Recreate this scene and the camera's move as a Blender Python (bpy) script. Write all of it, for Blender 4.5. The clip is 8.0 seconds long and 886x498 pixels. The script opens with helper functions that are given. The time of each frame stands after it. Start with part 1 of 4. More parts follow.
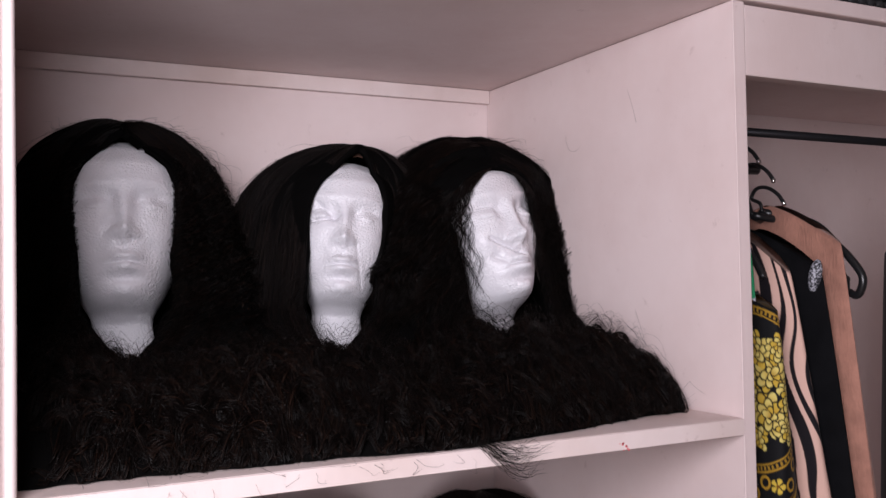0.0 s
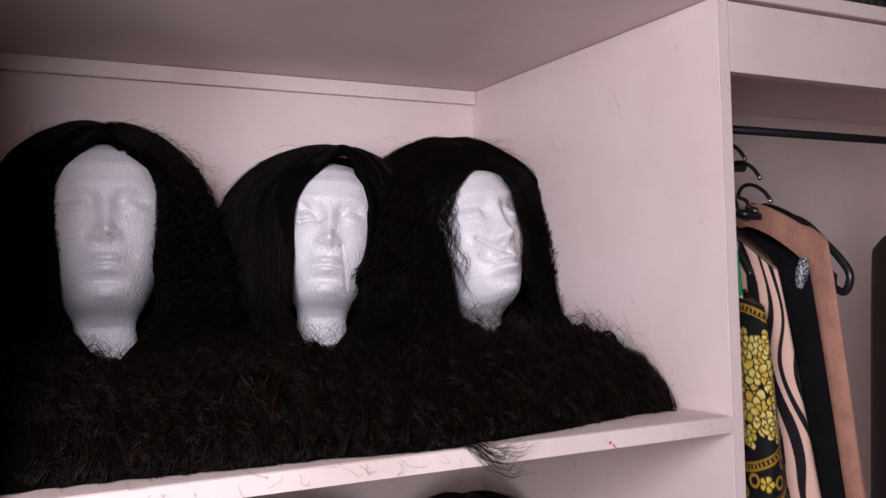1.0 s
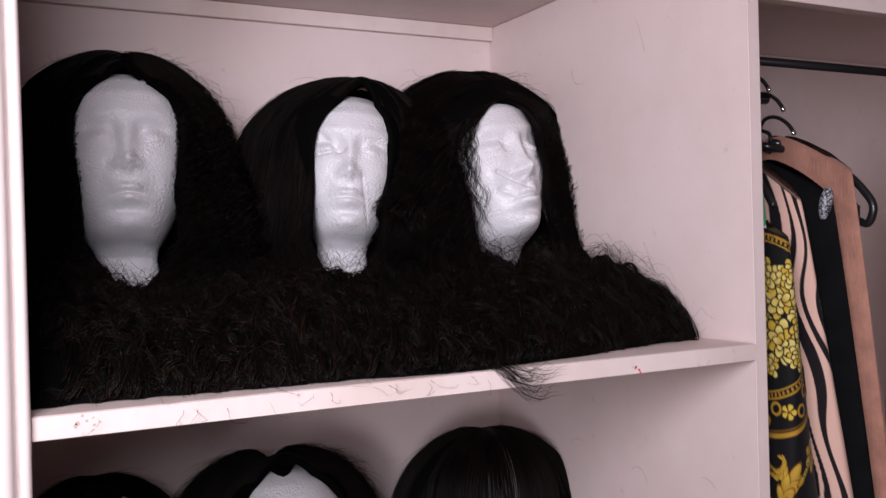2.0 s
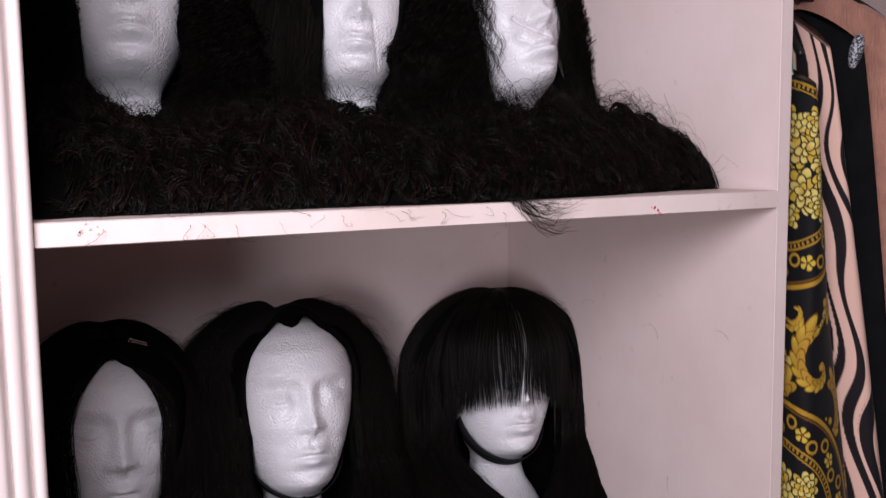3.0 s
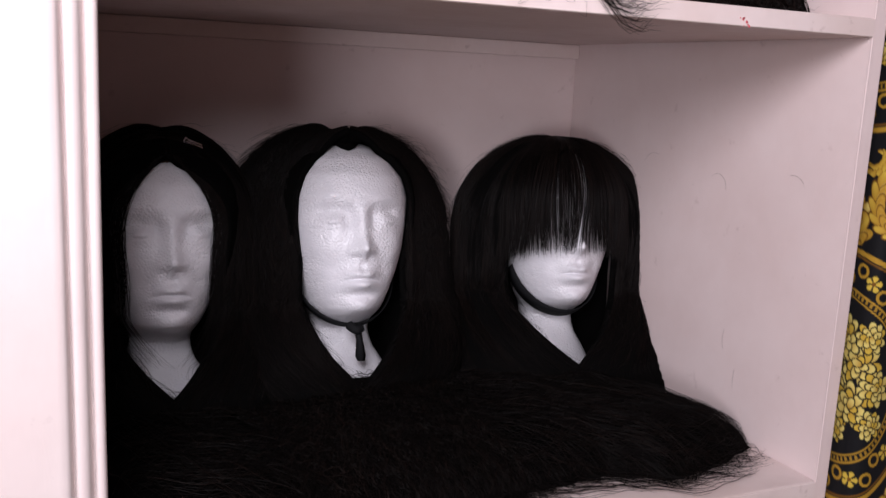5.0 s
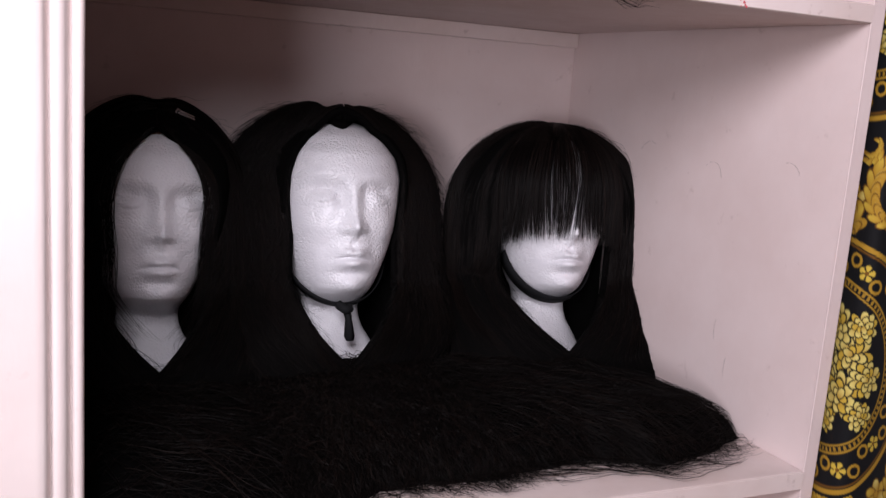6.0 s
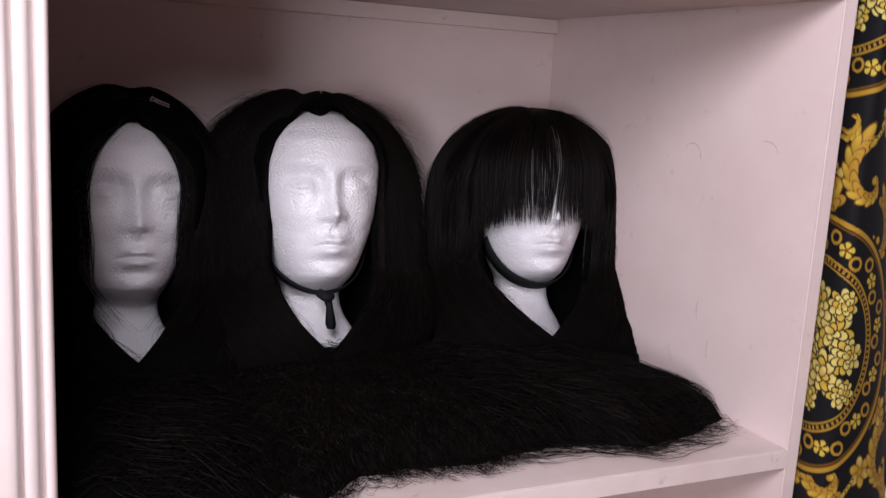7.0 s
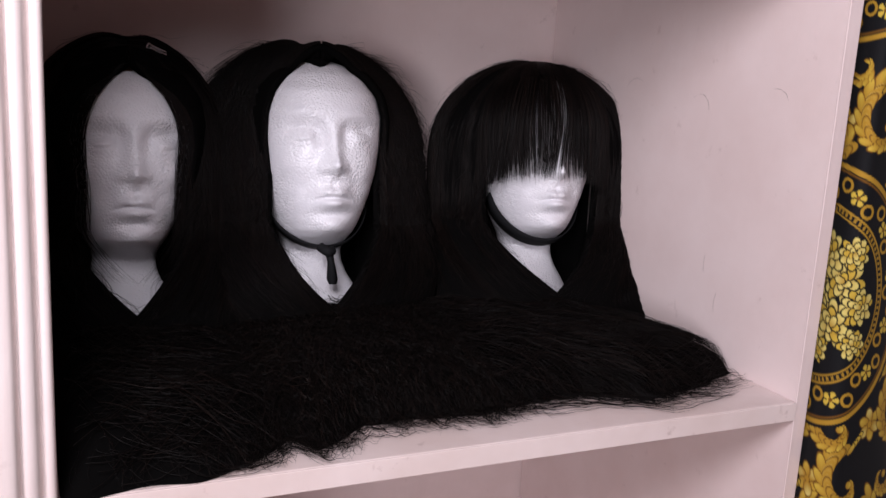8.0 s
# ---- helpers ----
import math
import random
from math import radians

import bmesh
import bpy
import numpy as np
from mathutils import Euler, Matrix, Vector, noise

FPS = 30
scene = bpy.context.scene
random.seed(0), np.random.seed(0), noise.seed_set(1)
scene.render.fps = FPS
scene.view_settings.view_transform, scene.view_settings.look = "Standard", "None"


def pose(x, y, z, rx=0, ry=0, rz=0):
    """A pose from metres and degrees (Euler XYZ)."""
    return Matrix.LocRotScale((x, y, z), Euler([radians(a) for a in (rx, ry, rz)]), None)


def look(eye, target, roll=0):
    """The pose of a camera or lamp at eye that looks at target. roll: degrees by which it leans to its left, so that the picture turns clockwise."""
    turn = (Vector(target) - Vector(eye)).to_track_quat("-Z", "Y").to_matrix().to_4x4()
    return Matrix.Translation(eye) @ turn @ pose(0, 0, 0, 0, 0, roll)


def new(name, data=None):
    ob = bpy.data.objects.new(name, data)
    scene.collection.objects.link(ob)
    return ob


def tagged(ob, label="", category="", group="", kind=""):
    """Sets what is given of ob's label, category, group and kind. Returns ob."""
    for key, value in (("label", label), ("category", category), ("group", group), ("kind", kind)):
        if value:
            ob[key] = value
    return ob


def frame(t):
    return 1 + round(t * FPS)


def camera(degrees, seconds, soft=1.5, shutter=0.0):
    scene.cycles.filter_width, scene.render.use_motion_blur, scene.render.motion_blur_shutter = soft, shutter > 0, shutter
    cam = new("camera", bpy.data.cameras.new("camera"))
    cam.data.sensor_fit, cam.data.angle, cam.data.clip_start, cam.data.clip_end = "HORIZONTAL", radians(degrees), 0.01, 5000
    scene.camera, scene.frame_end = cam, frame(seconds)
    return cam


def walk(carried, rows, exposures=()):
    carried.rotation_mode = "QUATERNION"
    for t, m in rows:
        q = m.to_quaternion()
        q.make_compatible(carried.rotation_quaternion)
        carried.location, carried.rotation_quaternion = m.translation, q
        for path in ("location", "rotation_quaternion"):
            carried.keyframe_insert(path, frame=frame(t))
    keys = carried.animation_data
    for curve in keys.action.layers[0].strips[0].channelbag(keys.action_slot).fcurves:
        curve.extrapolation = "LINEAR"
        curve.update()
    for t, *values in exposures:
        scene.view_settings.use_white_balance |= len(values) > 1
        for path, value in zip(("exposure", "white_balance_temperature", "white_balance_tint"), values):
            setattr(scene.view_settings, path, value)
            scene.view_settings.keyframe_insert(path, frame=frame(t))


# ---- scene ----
cam = camera(51.4, 8.0)
PATH = [
    (0, (-0.765, -0.771, 1.633), (0.14, 1.011, 1.693), -1.0),
    (0.5, (-0.753, -0.772, 1.63), (0.166, 1.003, 1.694), -1.4),
    (1, (-0.755, -0.767, 1.626), (0.167, 1.007, 1.698), -1.5),
    (2.3, (-0.778, -0.743, 1.574), (0.135, 1.035, 1.504), -1.5),
    (2.5, (-0.777, -0.736, 1.56), (0.133, 1.042, 1.449), -1.4),
    (3, (-0.774, -0.723, 1.517), (0.127, 1.05, 1.304), -0.8),
    (3.5, (-0.78, -0.712, 1.477), (0.107, 1.058, 1.195), 0.7),
    (4, (-0.784, -0.703, 1.429), (0.06, 1.077, 1.087), 1.7),
    (4.5, (-0.784, -0.7, 1.407), (0.035, 1.088, 1.041), 2.0),
    (6, (-0.77, -0.703, 1.361), (0.038, 1.091, 1.006), 4.2),
    (6.5, (-0.761, -0.708, 1.356), (0.05, 1.087, 1.008), 4.2),
    (7, (-0.755, -0.707, 1.345), (0.069, 1.081, 0.989), 3.3),
    (7.5, (-0.756, -0.702, 1.336), (0.072, 1.081, 0.971), 3.2),
    (8, (-0.754, -0.694, 1.308), (0.073, 1.084, 0.913), 3.2),
]
walk(cam, [(t, look(eye, target, roll)) for t, eye, target, roll in PATH], [(0, 0.02), (2.3, 0.02), (4.5, 0.14), (6.0, 0.24), (7.0, 0.34), (8.0, 0.34)])

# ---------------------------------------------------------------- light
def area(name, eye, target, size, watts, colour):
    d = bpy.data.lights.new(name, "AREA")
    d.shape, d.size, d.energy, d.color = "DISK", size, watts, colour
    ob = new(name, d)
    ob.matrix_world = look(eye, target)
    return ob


world = bpy.data.worlds.new("world")
scene.world = world
world.use_nodes = True
world.node_tree.nodes["Background"].inputs[0].default_value = (0.9, 0.85, 0.9, 1)
world.node_tree.nodes["Background"].inputs[1].default_value = 0.04
area("studio_lamp", (-1.0, -0.84, 1.84), (-0.35, 0.4, 1.3), 0.5, 15.2, (1.0, 0.965, 1.06))
# added fill lamp: lifts the shade under the shelves, no such source is known
fill_lamp = area("unseen_fill_light", (-2.7, -2.97, 1.35), (-0.9, 0.4, 1.25), 1.05, 48, (1.0, 0.965, 1.06))

# ---------------------------------------------------------------- numbers
BACK, BATTEN = 0.565, 0.553            # back panel, front of the battens
S1, S2, TOP = 1.469, 0.970, 1.942      # tops of the two shelves, underside of the top board
DIV = 0.018                            # the divider's thickness
EDGE = -0.738                          # inner edge of the architrave
rng = np.random.default_rng(7)


# ---------------------------------------------------------------- materials
def material(name, colour, rough=0.5, metal=0.0, spec=0.5):
    m = bpy.data.materials.new(name)
    m.use_nodes = True
    b = m.node_tree.nodes["Principled BSDF"]
    b.inputs["Base Color"].default_value = (*colour, 1)
    b.inputs["Roughness"].default_value = rough
    b.inputs["Metallic"].default_value = metal
    b.inputs["Specular IOR Level"].default_value = spec
    return m, m.node_tree.nodes, m.node_tree.links, b


def noise_node(nodes, links, scale, detail=4.0, rough=0.6, stretch=(1, 1, 1)):
    co = nodes.new("ShaderNodeTexCoord")
    mp = nodes.new("ShaderNodeMapping")
    mp.inputs["Scale"].default_value = stretch
    n = nodes.new("ShaderNodeTexNoise")
    n.inputs["Scale"].default_value, n.inputs["Detail"].default_value, n.inputs["Roughness"].default_value = scale, detail, rough
    links.new(co.outputs["Object"], mp.inputs["Vector"])
    links.new(mp.outputs["Vector"], n.inputs["Vector"])
    return n


def ramp_node(nodes, links, source, stops):
    r = nodes.new("ShaderNodeValToRGB")
    while len(r.color_ramp.elements) < len(stops):
        r.color_ramp.elements.new(0.5)
    for e, (p, c) in zip(r.color_ramp.elements, stops):
        e.position, e.color = p, (*c, 1)
    links.new(source, r.inputs[0])
    return r


def bump_node(nodes, links, height, bsdf, strength, distance):
    b = nodes.new("ShaderNodeBump")
    b.inputs["Strength"].default_value, b.inputs["Distance"].default_value = strength, distance
    links.new(height, b.inputs["Height"])
    links.new(b.outputs["Normal"], bsdf.inputs["Normal"])
    return b


def mix_node(nodes, links, a, b, factor, kind="MIX"):
    m = nodes.new("ShaderNodeMix")
    m.data_type, m.blend_type = "RGBA", kind
    if isinstance(factor, float):
        m.inputs[0].default_value = factor
    else:
        links.new(factor, m.inputs[0])
    for k, v in ((6, a), (7, b)):
        if isinstance(v, tuple):
            m.inputs[k].default_value = (*v, 1)
        else:
            links.new(v, m.inputs[k])
    return m


def paint(name, colour, stain, wear=0.5):
    """Brushed emulsion over board: cloudy stains, scuffs and fine brush relief."""
    m, n, l, b = material(name, colour, 0.5, 0, 0.35)
    cloud = noise_node(n, l, 3.5, 5, 0.65)
    fine = noise_node(n, l, 34, 4, 0.7)
    c1 = ramp_node(n, l, cloud.outputs[0], [(0.34, stain), (0.62, colour)])
    spots = ramp_node(n, l, fine.outputs[0], [(0.27, tuple(0.72 * v for v in colour)), (0.36, (1, 1, 1))])
    mx = mix_node(n, l, c1.outputs[0], spots.outputs[0], wear * 0.55, "MULTIPLY")
    l.new(mx.outputs[2], b.inputs["Base Color"])
    brush = noise_node(n, l, 90, 3, 0.6, (1, 1, 0.25))
    bump_node(n, l, brush.outputs[0], b, 0.25, 0.0012)
    rr = ramp_node(n, l, fine.outputs[0], [(0.3, (0.38,) * 3), (0.7, (0.58,) * 3)])
    l.new(rr.outputs[0], b.inputs["Roughness"])
    return m


WALL = (0.74, 0.615, 0.60)
M_PAINT = paint("pink_white_paint", WALL, (0.68, 0.545, 0.525))
M_SHELF = paint("shelf_paint", (0.75, 0.635, 0.615), (0.64, 0.51, 0.475), 0.8)
M_TRIM = paint("gloss_trim_paint", (0.74, 0.64, 0.62), (0.68, 0.57, 0.55), 0.3)
M_ROOM = paint("room_paint", (0.42, 0.35, 0.335), (0.37, 0.30, 0.285))


def carpet():
    m, n, l, b = material("floor_boards", (0.3, 0.2, 0.13), 0.5)
    g = noise_node(n, l, 9, 5, 0.6, (1, 8, 1))
    c = ramp_node(n, l, g.outputs[0], [(0.3, (0.2, 0.12, 0.07)), (0.7, (0.36, 0.25, 0.16))])
    l.new(c.outputs[0], b.inputs["Base Color"])
    return m


M_FLOOR = carpet()


def foam():
    """Expanded polystyrene: pale beads with pits between, a little light passing through."""
    m, n, l, b = material("polystyrene_foam", (0.80, 0.80, 0.84), 0.36, 0, 0.5)
    co = n.new("ShaderNodeTexCoord")
    v = n.new("ShaderNodeTexVoronoi")
    v.inputs["Scale"].default_value = 360
    l.new(co.outputs["Object"], v.inputs["Vector"])
    patch = noise_node(n, l, 22, 4, 0.6)
    beads = ramp_node(n, l, patch.outputs[0], [(0.38, (0.12,) * 3), (0.66, (1,) * 3)])
    h = n.new("ShaderNodeMath")
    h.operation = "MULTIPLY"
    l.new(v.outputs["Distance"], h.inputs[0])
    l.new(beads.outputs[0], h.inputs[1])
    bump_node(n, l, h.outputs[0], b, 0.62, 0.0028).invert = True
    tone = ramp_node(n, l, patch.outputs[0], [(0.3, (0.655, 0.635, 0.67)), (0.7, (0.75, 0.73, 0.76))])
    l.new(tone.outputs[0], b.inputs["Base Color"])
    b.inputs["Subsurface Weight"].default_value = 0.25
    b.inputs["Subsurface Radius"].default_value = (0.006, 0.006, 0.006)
    b.inputs["Subsurface Scale"].default_value = 1.0
    return m


M_FOAM = foam()


def hair(name, root, tip, rough=0.5, spec=0.14):
    m, n, l, b = material(name, root, rough, 0, spec)
    g = n.new("ShaderNodeNewGeometry")
    r = ramp_node(n, l, g.outputs["Random Per Island"], [(0.0, root), (0.75, root), (1.0, tip)])
    l.new(r.outputs[0], b.inputs["Base Color"])
    return m


M_HAIR = hair("black_hair", (0.0036, 0.0024, 0.0022), (0.014, 0.0085, 0.007), 0.45, 0.09)
M_MASS = hair("black_hair_mass", (0.0022, 0.002, 0.002), (0.0022, 0.002, 0.002), 0.85, 0.02)
M_CURL = hair("brown_black_curls", (0.0028, 0.0018, 0.0016), (0.015, 0.007, 0.0045), 0.38, 0.09)
M_LACE = material("lace_scalp", (0.16, 0.08, 0.055), 0.7)[0]
M_ELASTIC = material("black_elastic", (0.007, 0.007, 0.008), 0.8, 0, 0.15)[0]
M_PLASTIC = material("black_plastic", (0.012, 0.012, 0.013), 0.28, 0, 0.5)[0]
M_CHROME = material("polished_metal", (0.75, 0.75, 0.78), 0.18, 1.0)[0]
M_ROD = material("black_rail_metal", (0.03, 0.03, 0.034), 0.32, 0.7)[0]
M_RED = material("red_ink", (0.62, 0.1, 0.12), 0.6)[0]
M_GRIME = material("brown_smudge", (0.48, 0.36, 0.32), 0.8)[0]


def cloth(name, colour=None, rough=0.8, sheen=0.2, weave=700, spec=0.3, grain=0.4, relief=0.0006):
    m, n, l, b = material(name, colour or (0.5, 0.5, 0.5), rough, 0, spec)
    if colour is None:
        a = n.new("ShaderNodeAttribute")
        a.attribute_name = "print"
        l.new(a.outputs["Color"], b.inputs["Base Color"])
    else:
        cl = noise_node(n, l, 40, 4, 0.6)
        c = ramp_node(n, l, cl.outputs[0], [(0.3, tuple(0.75 * v for v in colour)), (0.7, tuple(min(1, 1.12 * v) for v in colour))])
        l.new(c.outputs[0], b.inputs["Base Color"])
    w = noise_node(n, l, weave, 2, 0.5, (1, 1, grain))
    bump_node(n, l, w.outputs[0], b, 0.3 if relief < 0.001 else 0.9, relief)
    b.inputs["Sheen Weight"].default_value = sheen
    return m


M_PRINT = cloth("printed_cloth", None, 0.72, 0.03, 700, 0.12)
M_PEACH = cloth("peach_knit", (0.38, 0.18, 0.13), 0.75, 0.15, 420, 0.3, 0.25, 0.0012)
M_BLACK = cloth("black_cloth", (0.006, 0.006, 0.007), 0.95, 0.0, 700, 0.05)
M_BROWN = cloth("dark_brown_velvet", (0.022, 0.009, 0.008), 0.8, 0.1, 600, 0.15)
M_WICKER = material("black_wicker", (0.02, 0.02, 0.022), 0.5)[0]
M_BOX = paint("white_card", (0.72, 0.7, 0.76), (0.66, 0.64, 0.7), 0.2)


def tweed():
    m, n, l, b = material("grey_glitter_cloth", (0.1, 0.1, 0.12), 0.6)
    s = noise_node(n, l, 420, 2, 0.5)
    c = ramp_node(n, l, s.outputs[0], [(0.45, (0.02, 0.02, 0.025)), (0.6, (0.4, 0.4, 0.45))])
    l.new(c.outputs[0], b.inputs["Base Color"])
    return m


M_TWEED = tweed()


# ---------------------------------------------------------------- mesh helpers
def mesh_ob(name, verts, faces, mat, parent=None, label="", smooth=True):
    me = bpy.data.meshes.new(name)
    if isinstance(verts, np.ndarray):
        verts = verts.reshape(-1, 3).tolist()
    if isinstance(faces, np.ndarray):
        faces = faces.tolist()
    me.from_pydata(verts, [], faces)
    if smooth:
        me.polygons.foreach_set("use_smooth", [True] * len(me.polygons))
    me.materials.append(mat)
    me.update()
    ob = new(name, me)
    if parent:
        ob.parent = parent
    return tagged(ob, label)


def part(name, bm, mat, parent=None, label="", smooth=False):
    me = bpy.data.meshes.new(name)
    bmesh.ops.recalc_face_normals(bm, faces=bm.faces)
    bm.to_mesh(me)
    bm.free()
    if smooth:
        me.polygons.foreach_set("use_smooth", [True] * len(me.polygons))
    me.materials.append(mat)
    ob = new(name, me)
    if parent:
        ob.parent = parent
    return tagged(ob, label)


def thing(name, label, category, group="", kind="", at=(0, 0, 0)):
    ob = new(name)
    ob.empty_display_size = 0.05
    ob.location = at
    return tagged(ob, label, category, group, kind)


def box(x0, x1, y0, y1, z0, z1, bevel=0.0015, seg=2):
    bm = bmesh.new()
    bmesh.ops.create_cube(bm, size=1)
    for v in bm.verts:
        v.co = ((x0 + x1) / 2 + v.co.x * (x1 - x0), (y0 + y1) / 2 + v.co.y * (y1 - y0), (z0 + z1) / 2 + v.co.z * (z1 - z0))
    if bevel:
        bmesh.ops.bevel(bm, geom=bm.edges[:], offset=bevel, segments=seg, affect="EDGES", profile=0.5)
    return bm


def grid_faces(rows, cols, wrap=False, base=0):
    r, c = np.meshgrid(np.arange(rows - 1), np.arange(cols if wrap else cols - 1), indexing="ij")
    d = (c + 1) % cols
    f = np.stack([r * cols + c, r * cols + d, (r + 1) * cols + d, (r + 1) * cols + c], -1).reshape(-1, 4)
    return f + base


def strand_mesh(paths, radius, sides=3, taper=0.25):
    """Thin tapered hairs along paths of shape (count, points, 3): arrays of vertices and faces."""
    n, k, _ = paths.shape
    tan = np.gradient(paths, axis=1)
    tan /= np.linalg.norm(tan, axis=2, keepdims=True) + 1e-9
    ref = np.array([0.31, 0.77, 0.55])
    a = np.cross(tan, ref)
    a /= np.linalg.norm(a, axis=2, keepdims=True) + 1e-9
    b = np.cross(tan, a)
    s = np.linspace(0, 1, k)
    prof = np.minimum(1, (1 - s) / 0.35) * (1 - taper) + taper
    r = np.broadcast_to(np.asarray(radius).reshape(-1, 1), (n, k)) * prof
    ring = [paths + r[..., None] * (math.cos(q) * a + math.sin(q) * b) for q in np.arange(sides) * 2 * math.pi / sides]
    v = np.stack(ring, 2).reshape(-1, 3)
    one = grid_faces(k, sides, True)
    f = (one[None] + (np.arange(n) * k * sides)[:, None, None]).reshape(-1, 4)
    return v, f


def strands(name, paths, radius, mat, parent, label="", sides=3):
    v, f = strand_mesh(paths, radius, sides)
    return mesh_ob(name, v, f, mat, parent, label)


def tube(name, pts, radius, mat, parent=None, label="", sides=10, steps=6, closed_ends=True):
    """A round tube on a smooth line through a few points."""
    p = np.array(pts, float)
    q = np.vstack([2 * p[0] - p[1], p, 2 * p[-1] - p[-2]])
    out = []
    for i in range(1, len(q) - 2):
        for u in np.arange(steps) / steps:
            out.append(0.5 * (2 * q[i] + (q[i + 1] - q[i - 1]) * u + (2 * q[i - 1] - 5 * q[i] + 4 * q[i + 1] - q[i + 2]) * u * u
                              + (3 * q[i] - q[i - 1] - 3 * q[i + 1] + q[i + 2]) * u ** 3))
    out.append(p[-1])
    path = np.array(out)[None]
    v, f = strand_mesh(path, radius, sides, 1.0)
    f = f.tolist()
    k = path.shape[1]
    f += [list(range(sides))[::-1], list(range((k - 1) * sides, k * sides))]
    return mesh_ob(name, v, f, mat, parent, label)


def wobble(x, y, seed, scale):
    """Smooth noise from a few waves, about -1 to 1."""
    r = np.random.default_rng(seed)
    out = 0
    for i in range(5):
        a, b, c = r.normal(size=3)
        out = out + np.sin(scale * (a * x + b * y) * (1 + 0.5 * i) + 6 * c) / (1 + 0.4 * i)
    return out / 2.4


def sstep(x):
    x = np.clip(x, 0, 1)
    return x * x * (3 - 2 * x)


# ---------------------------------------------------------------- room
def slab(name, x0, x1, y0, y1, z0, z1, mat, label, category):
    return tagged(part(name, box(x0, x1, y0, y1, z0, z1, 0), mat), label, category, kind="structure")


slab("floor", -3.6, 2.2, -3.0, 0.7, -0.1, 0.0, M_FLOOR, "brown wooden floor of the dressing room", "floor")
slab("ceiling", -3.6, 2.2, -3.0, 0.7, 2.5, 2.6, M_ROOM, "plain painted room ceiling", "ceiling")
slab("wall_south", -2.15, 2.2, -3.1, -3.0, 0, 2.5, M_ROOM, "plain painted room wall opposite the wardrobe", "wall")
# wall pieces round an opening made for the added fill lamp
slab("wall_south_b", -3.6, -3.25, -3.1, -3.0, 0, 2.5, M_ROOM, "plain painted room wall beside the added window", "wall")
slab("wall_south_c", -3.25, -2.15, -3.1, -3.0, 0, 0.72, M_ROOM, "plain painted room wall under the added window", "wall")
slab("wall_south_d", -3.25, -2.15, -3.1, -3.0, 1.98, 2.5, M_ROOM, "plain painted room wall over the added window", "wall")
slab("wall_west", -3.7, -3.6, -3.0, 0.7, 0, 2.5, M_ROOM, "plain painted side wall of the room", "wall")
slab("wall_east", 2.2, 2.3, -3.0, 0.7, 0, 2.5, M_ROOM, "plain painted side wall of the room", "wall")
slab("wall_north", -3.6, 2.2, 0.6, 0.7, 0, 2.5, M_PAINT, "pinkish white wall behind the wardrobe", "wall")
slab("wall_beside", -3.6, -0.93, -0.02, 0.58, 0, 2.5, M_ROOM, "plain painted wall beside the wardrobe", "wall")


def architrave():
    """The stepped moulding on the wardrobe's left upright: profile from the opening outwards, drawn upwards."""
    prof = [(EDGE, 0.03), (EDGE, -0.007), (EDGE - 0.001, -0.0098), (EDGE - 0.003, -0.0115), (EDGE - 0.0055, -0.0118), (EDGE - 0.0075, -0.0108),
            (EDGE - 0.0086, -0.0065), (EDGE - 0.0102, -0.0085), (EDGE - 0.0125, -0.0168), (EDGE - 0.0160, -0.0195), (EDGE - 0.0195, -0.0200), (EDGE - 0.0220, -0.0190),
            (EDGE - 0.0232, -0.0140), (EDGE - 0.0245, -0.0160), (EDGE - 0.0262, -0.0245), (EDGE - 0.0295, -0.0265), (EDGE - 0.034, -0.0270), (EDGE - 0.15, -0.0270), (EDGE - 0.192, -0.026),
            (EDGE - 0.194, 0.03)]
    zs = np.linspace(0.0, 2.3, 24)
    v = np.array([[(x + 0.0005 * math.sin(z * 9 + x * 60), y, z) for x, y in prof] for z in zs])
    n = len(prof)
    f = grid_faces(len(zs), n, True)
    ob = mesh_ob("trim", v, np.concatenate([f]), M_TRIM, None)
    return tagged(ob, "glossy white architrave with stepped moulding beside the shelves", "door trim", kind="structure")


architrave()


